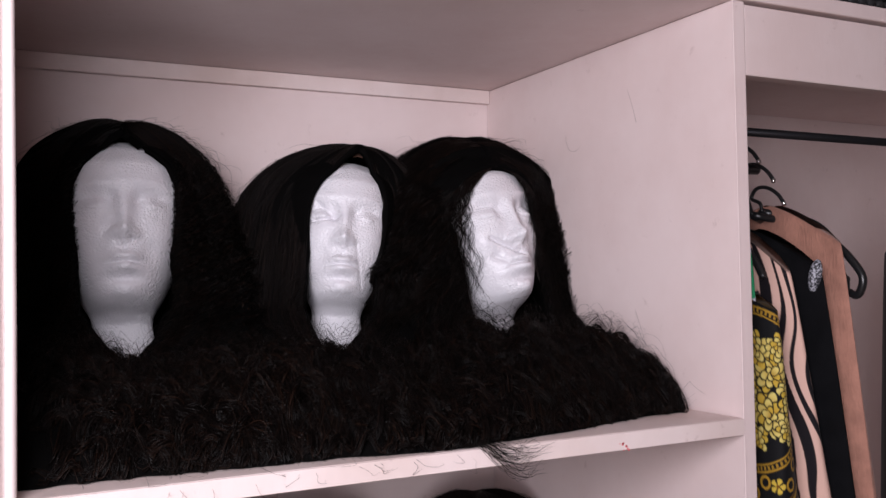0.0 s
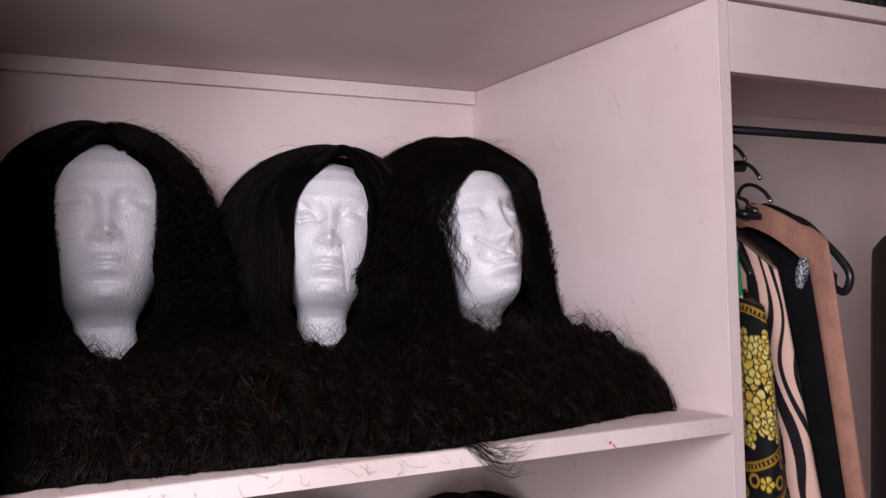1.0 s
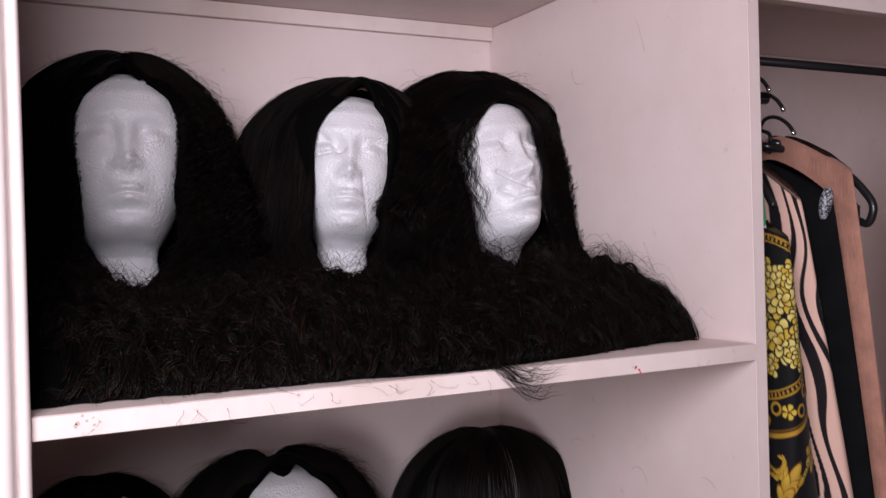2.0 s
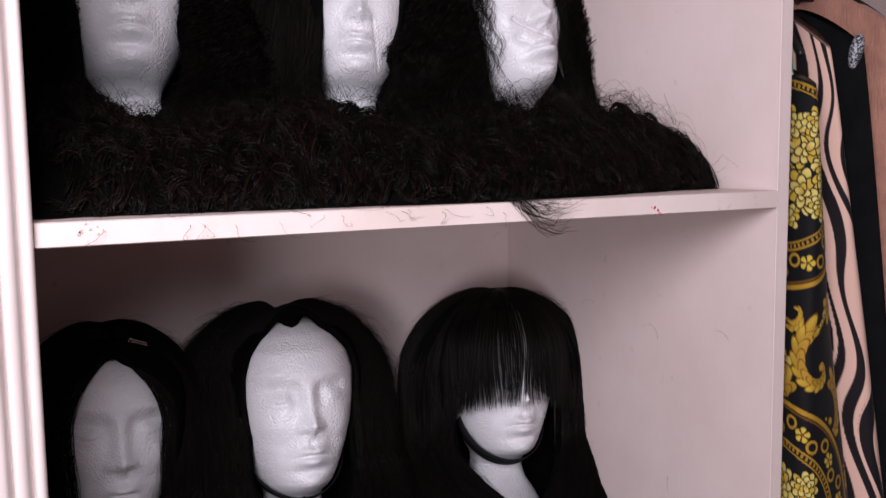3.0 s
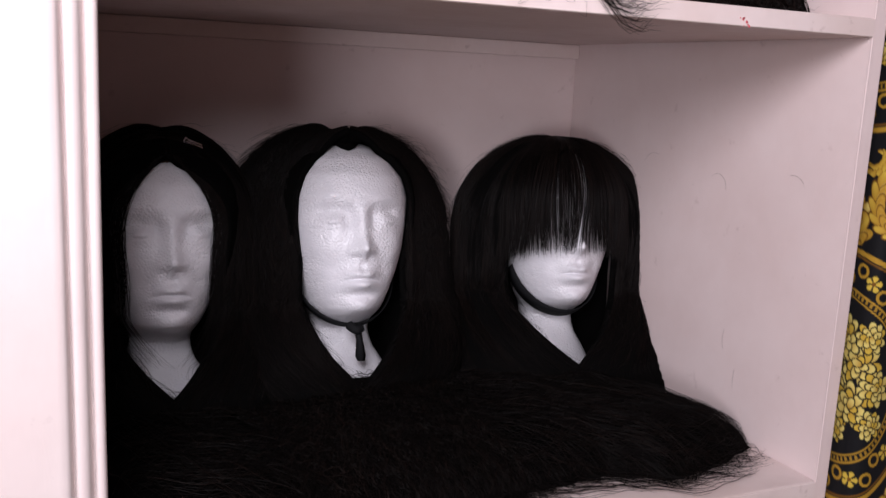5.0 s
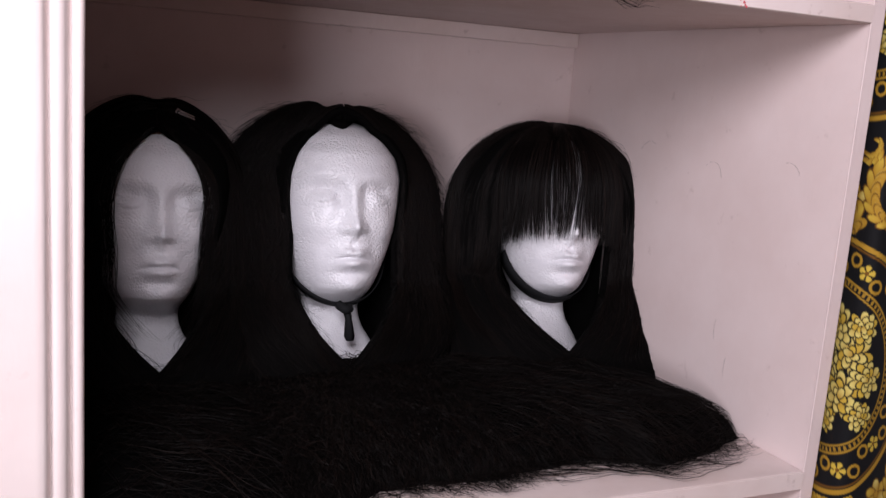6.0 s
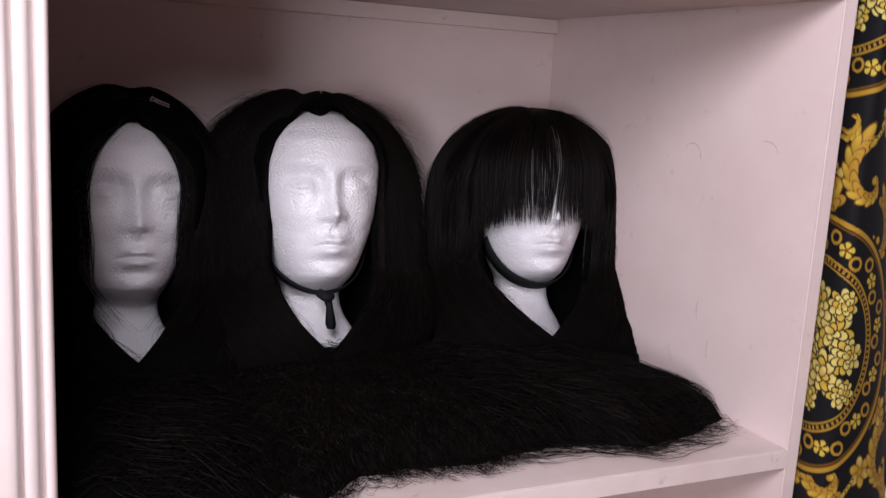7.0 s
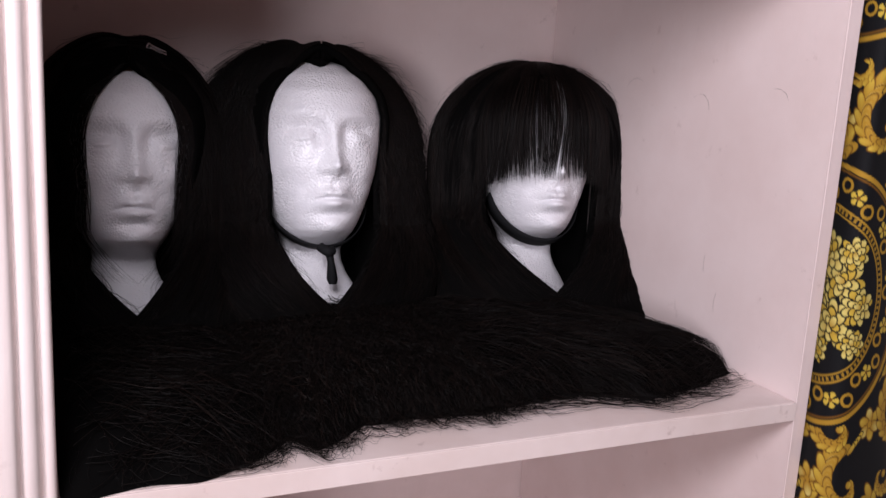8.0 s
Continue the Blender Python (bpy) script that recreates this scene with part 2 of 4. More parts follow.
# ---------------------------------------------------------------- wardrobe
def wardrobe():
    w = thing("built_in_wardrobe", "pinkish white painted built-in wardrobe with open shelves and hanging bay", "wardrobe", at=(0, 0, 0))
    left, right = -0.78, 1.25
    part("back_panel", box(left - 0.018, right + 0.018, BACK, BACK + 0.018, 0.0, 2.34, 0), M_PAINT, w)
    part("side_panel", box(left - 0.018, left, 0.032, BACK, 0.0, 2.34, 0.001), M_PAINT, w)
    part("side_panel", box(right, right + 0.018, 0.0, BACK, 0.0, 2.34, 0.001), M_PAINT, w)
    part("divider", box(0.0, DIV, 0.0, BACK - 0.001, 0.0, TOP - 0.0005, 0.0022, 3), M_PAINT, w, "upright board between shelves and hanging bay")
    part("edge_bead", box(-0.0009, 0.0016, -0.0007, 0.0016, 0.0, TOP - 0.001, 0.0006), M_PAINT, w, "thin bead of paint along the divider's edge")
    for z, th in ((S1, 0.019), (S2, 0.021), (0.50, 0.02)):
        bm = box(left, -0.0006, 0.0, BACK - 0.001, z - th, z, 0.0016, 2)
        s = part("shelf", bm, M_SHELF, w, "painted shelf board with worn smudged front edge")
        part("edge_strip", box(EDGE - 0.03, -0.0012, -0.0016, 0.0007, z - th + 0.0008, z - 0.0006, 0.0005), M_SHELF, s, "painted edging strip")
    for z, h in ((S1 - 0.019, 0.022), (TOP, 0.023), (S2 - 0.021, 0.022)):
        part("batten", box(left, -0.0006, BATTEN, BACK - 0.0005, z - h, z - 0.0006, 0.0012), M_SHELF, w, "narrow painted batten under the board")
    part("top_board", box(left, right, -0.004, BACK - 0.001, TOP, TOP + 0.018, 0.002, 2), M_PAINT, w, "painted top board")
    part("fascia", box(DIV + 0.0015, right - 0.001, 0.0025, 0.0205, 1.857, TOP - 0.0035, 0.0012), M_PAINT, w, "painted fascia board above the hanging bay")
    part("plinth", box(left, right, 0.02, 0.04, 0.001, 0.08, 0.001), M_TRIM, w)
    return w


wardrobe()

# smudges and ink spots on the shelf's front edge
def blot(name, x, z, w, h, mat, label, seed):
    r = np.random.default_rng(seed)
    vs, fs = [], []
    for i in range(9):
        cx, cz, rad = x + r.normal() * w, z + r.normal() * h, r.uniform(0.0005, 0.0016)
        b = len(vs)
        vs += [(cx + rad * math.cos(a) * r.uniform(0.6, 1.2), -0.0021, cz + rad * math.sin(a) * r.uniform(0.6, 1.2)) for a in np.arange(8) * math.pi / 4]
        fs.append(list(range(b, b + 8)))
    return tagged(mesh_ob(name, vs, fs, mat, None, smooth=False), label, "stain", kind="structure")


blot("ink_mark", -0.170, 1.457, 0.0035, 0.0025, M_RED, "small red ink mark on the shelf's edge", 3)
blot("smudge", -0.70, 1.462, 0.008, 0.004, M_GRIME, "brown smudge on the shelf's edge", 4)


# ---------------------------------------------------------------- foam heads
HEAD_Z = [0, 0.012, 0.045, 0.085, 0.105, 0.118, 0.127, 0.134, 0.142, 0.152, 0.165, 0.185, 0.21, 0.24, 0.27, 0.295, 0.315, 0.328, 0.336, 0.340]
HEAD_A = [0.070, 0.070, 0.056, 0.040, 0.0350, 0.0335, 0.0350, 0.0385, 0.0440, 0.0492, 0.0552, 0.0632, 0.0705, 0.0758, 0.0775, 0.0730, 0.0610, 0.0450, 0.0250, 0.001]
HEAD_F = [0.052, 0.052, 0.038, 0.024, 0.021, 0.024, 0.040, 0.064, 0.0765, 0.0815, 0.0840, 0.0860, 0.0870, 0.0880, 0.0885, 0.0805, 0.0640, 0.0460, 0.0250, 0.001]
HEAD_B = [0.078, 0.078, 0.072, 0.068, 0.066, 0.066, 0.064, 0.063, 0.064, 0.066, 0.070, 0.079, 0.089, 0.097, 0.100, 0.094, 0.078, 0.056, 0.031, 0.001]


class Stance:
    """How a head sits on its neck: tilted back and aside, with its own size and a longer or shorter neck. Its wig follows it."""

    def __init__(self, back=10.0, aside=2.0, k=1.05, drop=0.025):
        self.k, self.drop = k, drop
        self.turn = np.array((Matrix.Rotation(radians(-back), 3, "X") @ Matrix.Rotation(radians(aside), 3, "Y")))

    def __call__(self, v):
        v = np.asarray(v, float)
        neck = np.array((0, 0, 0.11))
        set_back = (v - neck) @ self.turn.T * self.k + neck * self.k - np.array((0, 0, self.drop))
        low = v * np.array((self.k, self.k, 1.0))
        w = sstep((v[..., 2:] - 0.03) / 0.095)
        out = low * (1 - w) + set_back * w
        out[..., 1] = np.minimum(out[..., 1], 0.145)
        return out


def head_mesh(name, stance, cuts=()):
    """A shop display head in plain foam: closed lids, soft straight nose, full lips. cuts: dents as (x0, z0, x1, z1, depth)."""
    zs = np.concatenate([np.linspace(0, 0.112, 18), np.linspace(0.115, 0.275, 120), np.linspace(0.279, 0.340, 34)])
    th = np.linspace(0, 1, 170, endpoint=False)
    ang = 2 * math.pi * th - 0.60 * np.sin(2 * math.pi * th)          # denser to the front
    Z, T = np.meshgrid(zs, ang, indexing="ij")

    def smooth_interp(vals):
        fine = np.linspace(0, 0.34, 681)
        y = np.interp(fine, HEAD_Z, vals)
        ker = np.hanning(17)
        yp = np.pad(y, 8, mode="edge")
        ys = np.convolve(yp, ker / ker.sum(), "valid")
        keep = sstep((fine - 0.318) / 0.02)
        return np.interp(Z, fine, ys * (1 - keep) + y * keep)

    A, F, B = smooth_interp(HEAD_A), smooth_interp(HEAD_F), smooth_interp(HEAD_B)
    c, s = np.cos(T), np.sin(T)
    L = np.where(c > 0, F, B)
    rad = ((s / A) ** 2 + (c / L) ** 2) ** -0.5
    X, Y = rad * s, -rad * c

    def g(x, z, sx, sz):
        return np.exp(-((X - x) / sx) ** 2 - ((Z - z) / sz) ** 2)

    d = np.zeros_like(X)
    nose = np.clip((0.266 - Z) / 0.056, 0, 1) ** 1.35 * sstep((Z - 0.1905) / 0.0210)
    d += 0.0130 * nose * np.exp(-(X / (0.0066 + 0.0026 * nose)) ** 2)
    d += 0.0066 * g(0, 0.2130, 0.0092, 0.0088)                          # tip
    for q in (-1, 1):
        d += 0.0042 * g(q * 0.0118, 0.2085, 0.0056, 0.0062)             # nostril wings
        d -= 0.0022 * g(q * 0.0068, 0.2015, 0.0035, 0.0022)
        d -= 0.0098 * g(q * 0.0330, 0.2490, 0.0165, 0.0125)             # sockets
        d -= 0.0070 * g(q * 0.0150, 0.2470, 0.0075, 0.0125)
        d += 0.0092 * g(q * 0.0325, 0.2435, 0.0135, 0.0086)             # lids
        arc = 0.2372 + 22.0 * (X - q * 0.0325) ** 2
        d -= 0.0013 * np.exp(-((Z - arc) / 0.0016) ** 2) * np.exp(-((X - q * 0.0325) / 0.0140) ** 4)
        arc = 0.2545 - 30.0 * (X - q * 0.0325) ** 2
        d -= 0.0012 * np.exp(-((Z - arc) / 0.0016) ** 2) * np.exp(-((X - q * 0.0325) / 0.0145) ** 4)
        brow = 0.2680 - 16.0 * (X - q * 0.030) ** 2
        d += 0.0012 * np.exp(-((Z - brow) / 0.0075) ** 2) * np.exp(-((X - q * 0.029) / 0.022) ** 4)
        d += 0.0046 * g(q * 0.043, 0.214, 0.019, 0.020)                 # cheeks
        d -= 0.0034 * g(q * 0.027, 0.187, 0.010, 0.014)
        d += 0.0042 * g(q * 0.0068, 0.1838, 0.0070, 0.0040)             # upper lip
    d += 0.0036 * g(0, 0.1815, 0.0165, 0.0044)
    d += 0.0078 * g(0, 0.1705, 0.0145, 0.0056)                          # lower lip
    d += 0.0058 * g(0, 0.177, 0.023, 0.017)
    bow = 0.1772 - 7.0 * X ** 2
    d -= 0.0044 * np.exp(-((Z - bow) / 0.0018) ** 2) * np.exp(-(X / 0.0190) ** 4)
    d -= 0.0022 * g(0, 0.1905, 0.0034, 0.006)
    d -= 0.0048 * g(0, 0.1585, 0.016, 0.0052)
    d += 0.0080 * g(0, 0.1455, 0.0170, 0.0110)
    for x0, z0, x1, z1, deep in cuts:
        e = np.array([x1 - x0, z1 - z0])
        u = np.clip(((X - x0) * e[0] + (Z - z0) * e[1]) / (e @ e), 0, 1)
        q = np.hypot(X - x0 - u * e[0], Z - z0 - u * e[1])
        d -= deep * np.exp(-(q / 0.0022) ** 2) + 0.35 * deep * np.exp(-(q / 0.006) ** 2)
    Y = Y - d * sstep((c - 0.1) / 0.4)
    v = stance(np.stack([X, Y, Z], -1)).reshape(-1, 3)
    cols = len(ang)
    f = grid_faces(len(zs), cols, True).tolist()
    f.append(list(range(cols))[::-1])
    f.append([(len(zs) - 1) * cols + i for i in range(cols)])
    me = bpy.data.meshes.new(name)
    me.from_pydata(v.tolist(), [], f)
    me.polygons.foreach_set("use_smooth", [True] * len(me.polygons))
    me.materials.append(M_FOAM)
    return me


CUT_A = [(-0.066, 0.232, -0.008, 0.2415, 0.0045), (-0.040, 0.265, -0.012, 0.238, 0.003), (0.018, 0.206, 0.028, 0.150, 0.0016)]
CUT_B = [(-0.034, 0.212, 0.020, 0.176, 0.005), (-0.032, 0.190, -0.016, 0.178, 0.0018)]


# ---------------------------------------------------------------- wigs
class Wig:
    """The form of a wig on its head: hair leaves a parting over the crown, passes the face and falls."""

    def __init__(self, A, back, top, face, vee, profile, zend, front=0.092, part_x=0.0, line=-0.074, drop=0.032, hug=0.081, dip=0.008, peak=(1.15, 1.15), vstart=0.15, wavy=(0.0, 0.05), xmax=9.0, soft=42, stance=None):
        self.stance = stance or Stance()
        self.A, self.back, self.top, self.face, self.vee, self.profile, self.zend = A, back, top, face, vee, profile, zend
        self.front, self.part_x, self.line, self.drop, self.hug, self.dip = front, part_x, line, drop, hug, dip
        self.zc, self.peak, self.vstart, self.wavy, self.xmax, self.soft = 0.235, peak, vstart, wavy, xmax, soft

    def at(self, side, p, t, lift=0.0):
        """Points for one side (-1, 1), p from face to back of head, t from root to tip."""
        side, p, t = np.broadcast_arrays(np.asarray(side, float), p, t)
        f0 = np.where(side < 0, self.face[0], self.face[1])
        f0 = np.radians(f0)
        e = np.clip(1 - t / 0.45, 0, 1) * math.pi / 2
        tau = np.clip((t - 0.45) / 0.55, 0, 1)
        zfall = self.zc + (self.zend - self.zc) * tau
        close = np.clip((self.vstart - zfall) / (self.vstart - self.vee), 0, 1)
        ff = f0 * (1 - close) - 0.06 * close
        phi = ff + (math.pi - ff) * np.clip(p, -0.3, 1)
        away = sstep((phi - ff) / math.radians(self.soft))
        ff = np.maximum(ff, -9)
        g = np.interp(zfall, [q[0] for q in self.profile], [q[1] for q in self.profile])
        ax = (self.hug + (self.A - self.hug) * away) * np.where(tau > 0, g * away + (1 - away) * (1 + 0.25 * close), 1) + lift
        by = np.where(np.cos(phi) > 0, self.front + 0.0 * ax, self.back) * np.where(tau > 0, 0.5 + 0.5 * g, 1) + lift
        by = np.where(np.cos(phi) > 0, by * (1 - 0.14 * (1 - away) * sstep((f0 - 0.45) / 0.4)) + 0.012 * close, by)
        swing = 1 + self.wavy[0] * np.sin(zfall * 2 * math.pi / self.wavy[1] + 2.3 * np.round(p * 5) + side) * sstep(tau * 4) * away
        ax, by = ax * swing, by * (0.5 + 0.5 * swing)
        ce, se = np.cos(e), np.sin(e)
        root = np.interp(p, [0.0, 0.5, 1], [self.line, 0.0, 0.03])
        low = np.interp(p, [0, 0.10, 0.3, 1], [self.drop, self.drop * 0.42, 0, 0])
        pk = np.where(side < 0, self.peak[0], self.peak[1])
        pk = 1 + (pk - 1) * np.clip(1 - p / 0.25, 0, 1)
        x = side * ax * ce ** pk * np.sin(phi) + self.part_x * (1 - ce)
        y = -by * ce * np.cos(phi) + root * (1 - ce)
        z = np.where(tau > 0, zfall, self.zc + (self.top - low - self.zc + lift) * se)
        groove = self.dip * np.exp(-((x - self.part_x) / 0.016) ** 2) * (t < 0.45) * sstep((p - 0.02) / 0.12)
        z = z - groove
        ha = np.interp(z, HEAD_Z, HEAD_A) + 0.0062
        hl = np.where(y < 0, np.interp(z, HEAD_Z, HEAD_F), np.interp(z, HEAD_Z, HEAD_B)) + 0.0066
        q = np.sqrt((x / ha) ** 2 + (y / hl) ** 2) + 1e-6
        push = np.where((q < 1) & (z > 0.13), np.minimum(1 / q, 1.6), 1.0)
        return self.stance(np.stack([np.minimum(x * push, self.xmax), y * push, z], -1))


def wig_mass(w, parent, seed, rough=0.003, label=""):
    wig_liner(w, parent)
    rows, cols = 70, 60
    t = np.linspace(0.0, 1, rows)[:, None]
    out_v, out_f, base = [], [], 0
    for side in (-1, 1):
        p = np.linspace(0, 1, cols)[None] ** 1.2
        n = wobble(p * 40, t * 3, seed + side, 1.5) * rough * np.minimum(1, t * 4)
        v = w.at(side, p, t, -0.004 + n)
        out_v.append(v.reshape(-1, 3))
        out_f.append(grid_faces(rows, cols, False, base))
        base += rows * cols
    ob = mesh_ob("hair_mass", np.concatenate(out_v), np.concatenate(out_f), M_MASS, parent, label)
    m = ob.modifiers.new("thick", "SOLIDIFY")
    m.thickness, m.offset = 0.009, 0.0
    wig_strands(w, parent, 130, seed + 5, M_HAIR, 0.009, 0.06, 1.0, 26, (0.0, 0.010), (0.00012, 0.00028), (0.5, 0.75), (0.76, 0.95), (-0.02, 0.10), 0.0, "neck_wisp_layer", "loose hairs round the neck")
    return ob


def wig_liner(w, parent, k=1.0):
    """A black liner added under the hair, round the nape and the back of the head, so gaps stay dark."""
    zs = np.array([0.002, 0.05, 0.10, 0.14, 0.18, 0.22, 0.26, 0.295, 0.318, 0.333, 0.342])
    rx = np.array([0.095, 0.088, 0.082, 0.079, 0.081, 0.083, 0.083, 0.078, 0.063, 0.041, 0.006])
    ry = np.array([0.085, 0.078, 0.074, 0.078, 0.090, 0.100, 0.106, 0.098, 0.078, 0.05, 0.008])
    v = np.array([[(k * a * math.sin(q), -k * b * math.cos(q), k * z) for q in np.radians(np.linspace(o, 360 - o, 44))]
                  for z, a, b, o in zip(zs, rx, ry, (48, 48, 50, 66, 80, 82, 82, 80, 80, 80, 80))])
    return mesh_ob("wig_liner", w.stance(v), grid_faces(len(zs), 44), M_MASS, parent, "black liner added under the hair to close its gaps")


def wig_strands(w, parent, n, seed, mat, wave=0.0, length=0.03, curl=0.0, points=26, lift=(0.0, 0.004), radius=(0.00022, 0.00045),
                t0=(0.0, 0.14), t1=(0.6, 1.0), pr=(0.0, 1.0), edge=0.42, name="hair_layer", label=""):
    r = np.random.default_rng(seed)
    side = r.choice([-1.0, 1.0], n)[:, None]
    p = r.uniform(pr[0], pr[1], n)
    p = np.where(r.uniform(size=n) < edge, pr[0] + (p - pr[0]) * 0.22, p)[:, None]
    a, b = r.uniform(*t0, n)[:, None], r.uniform(*t1, n)[:, None]
    s = np.linspace(0, 1, points)[None]
    t = a + (b - a) * s
    lf = r.uniform(lift[0], lift[1], n)[:, None] * (0.4 + 0.6 * s)
    drift = r.normal(0, 0.012, (n, 1)) * s
    v = w.at(side, p + drift if pr[0] < 0 else np.abs(p + drift), t, lf)
    if wave:
        ph = r.uniform(0, 6.28, (n, 1)) * curl + 2.6 * np.sin(np.round(p * 16) * 2.1 + side)
        k = 2 * math.pi * (t * 0.42) / length * r.uniform(0.85, 1.15, (n, 1))
        amp = wave * r.uniform(0.5, 1.2, (n, 1)) * sstep((t - 0.12) / 0.35)
        rx, ry = v[..., 0], v[..., 1]
        q = np.hypot(rx, ry) + 1e-6
        v[..., 0] += amp * (np.sin(k + ph) * rx / q - np.cos(k + ph) * ry / q)
        v[..., 1] += amp * (np.sin(k + ph) * ry / q + np.cos(k + ph) * rx / q)
        v[..., 2] += 0.4 * amp * np.sin(k * 0.5 + ph * 2)
    return tagged(strands(name, v, r.uniform(*radius, n), mat, parent, label), kind="stuff")


def flyaways(w, parent, n, seed, out=0.02, curl=0.004, mat=None):
    r = np.random.default_rng(seed)
    s = np.linspace(0, 1, 14)[None]
    side = r.choice([-1.0, 1.0], n)[:, None]
    a = r.uniform(0.05, 0.42, n)[:, None]
    t = a + s * r.uniform(0.08, 0.25, n)[:, None]
    lift = 0.003 + s ** 1.3 * r.uniform(0.1, 1, n)[:, None] ** 2 * out
    v = w.at(side, r.uniform(0.1, 1, n)[:, None] + 0 * s, t, lift)
    ph = r.uniform(0, 6.28, (n, 1))
    v[..., 0] += curl * s * np.sin(9 * s + ph)
    v[..., 2] += curl * s * np.cos(7 * s + ph)
    return tagged(strands("flyaway_layer", v, r.uniform(0.00012, 0.0002, n), mat or M_HAIR, parent), kind="stuff")


class Mound:
    """Long hair heaped on the shelf: a height field between x0 and x1, from the front line to the back."""

    def __init__(self, x0, x1, line, height, back, seed, rise=0.30, lump=0.008, ends=(8, 8)):
        self.x0, self.x1, self.line, self.height, self.back, self.seed, self.rise, self.lump, self.ends = x0, x1, line, height, back, seed, rise, lump, ends

    def at(self, u, v, lift=0.0):
        u, v = np.broadcast_arrays(u, v)
        x = self.x0 + (self.x1 - self.x0) * u
        end = np.clip(1 - np.where(u > 0.5, np.abs(2 * u - 1) ** self.ends[1], np.abs(2 * u - 1) ** self.ends[0]), 0, 1) ** 0.5
        yf = np.interp(x, *zip(*self.line)) + 0.006 * wobble(x, 0 * x, self.seed, 45)
        yb = np.interp(x, *zip(*self.back))
        y = yf + (yb - yf) * v
        k = np.clip(v / self.rise, 0, 1)
        h = np.interp(x, *zip(*self.height)) * (1 - (1 - k) ** 2) ** 0.85
        h = h * (1 - 0.25 * np.clip(v - 0.4, 0, 1)) * end + self.lump * (0.6 * wobble(x, y, self.seed + 1, 62) + 0.7 * wobble(x, y, self.seed + 2, 24)) * k * end
        return np.stack([x, y, np.maximum(h, 0.0) + 0.0015 + lift], -1)


def mound_mass(m, parent, z, name="tress_mass"):
    rows, cols = 60, 70
    v = m.at(np.linspace(0, 1, cols)[None], np.linspace(0, 1, rows)[:, None], -0.003)
    v[..., 2] = np.maximum(v[..., 2], 0.0008) + z
    return mesh_ob(name, v, grid_faces(rows, cols), M_MASS, parent)


def ringlets(m, parent, z, clumps, seed, mat, size=(0.004, 0.011), pitch=(0.024, 0.048), reach=(0.06, 0.15), each=15, points=48, radius=(0.00025, 0.0006), vr=(0.0, 0.75),
             heading=(-1.6, 1.6), name="curl_layer", label=""):
    """Clumps of curled hairs that tumble over the heap; the hairs of a clump curl together."""
    r = np.random.default_rng(seed)
    n = clumps * each

    def clump(a):
        return np.repeat(a, each, 0)
    s = np.linspace(0, 1, points)[None]
    u, v = clump(r.uniform(0.02, 0.98, (clumps, 1))), clump(vr[0] + (vr[1] - vr[0]) * r.uniform(0, 1, (clumps, 1)) ** 1.7)
    h = clump(r.uniform(*heading, (clumps, 1))) + 1.1 * np.sin(3.0 * s + clump(r.uniform(0, 6, (clumps, 1)))) + r.normal(0, 0.07, (n, 1))
    L = clump(r.uniform(*reach, (clumps, 1)))
    a0 = clump(r.uniform(0.0, 0.012, (clumps, 1)))
    uu = u + np.cumsum(np.cos(h), 1) / points * L / (m.x1 - m.x0)
    vv = np.abs(v + np.cumsum(np.sin(h), 1) / points * L / 0.40)
    vv = vv + a0 * np.cos(2 * math.pi * L * s / 0.035 + clump(r.uniform(0, 6.28, (clumps, 1)))) / 0.40
    vv = np.abs(vv)
    keep = np.repeat(((uu.min(1) > -0.01) & (uu.max(1) < 1.01) & (vv.min(1) > -0.03)).reshape(-1, each).all(1), each)
    base = m.at(np.clip(uu, 0.01, 0.99), np.clip(vv, 0, 1), 0)
    a = clump(r.uniform(*size, (clumps, 1))) * r.uniform(0.7, 1.15, (n, 1)) * (0.5 + 0.5 * np.sin(np.pi * np.minimum(1, s * 1.4)))
    k = 2 * math.pi * L * s / clump(r.uniform(*pitch, (clumps, 1))) + clump(r.uniform(0, 6.28, (clumps, 1))) + r.normal(0, 0.2, (n, 1)) + r.normal(0, 0.35, (n, 1)) * s
    off = r.normal(0, 0.0016, (n, 1, 3))
    base[..., 0] += a * np.cos(k) * np.sin(h)
    base[..., 1] -= a * np.cos(k) * np.cos(h) * 0.8
    base[..., 2] += a * (0.5 + np.sin(k)) + clump(r.uniform(-0.003, 0.004, (clumps, 1)))
    base += off * np.array([1, 1, 0.7])
    base[..., 1] = np.where(base[..., 2] < 0.004, np.maximum(base[..., 1], 0.004), np.maximum(base[..., 1], -0.012))
    base[..., 2] = np.maximum(base[..., 2], 0.001) + z
    base[..., 0] = np.minimum(base[..., 0], -0.003)
    return tagged(strands(name, base[keep], r.uniform(*radius, n)[keep], mat, parent, label), kind="stuff")


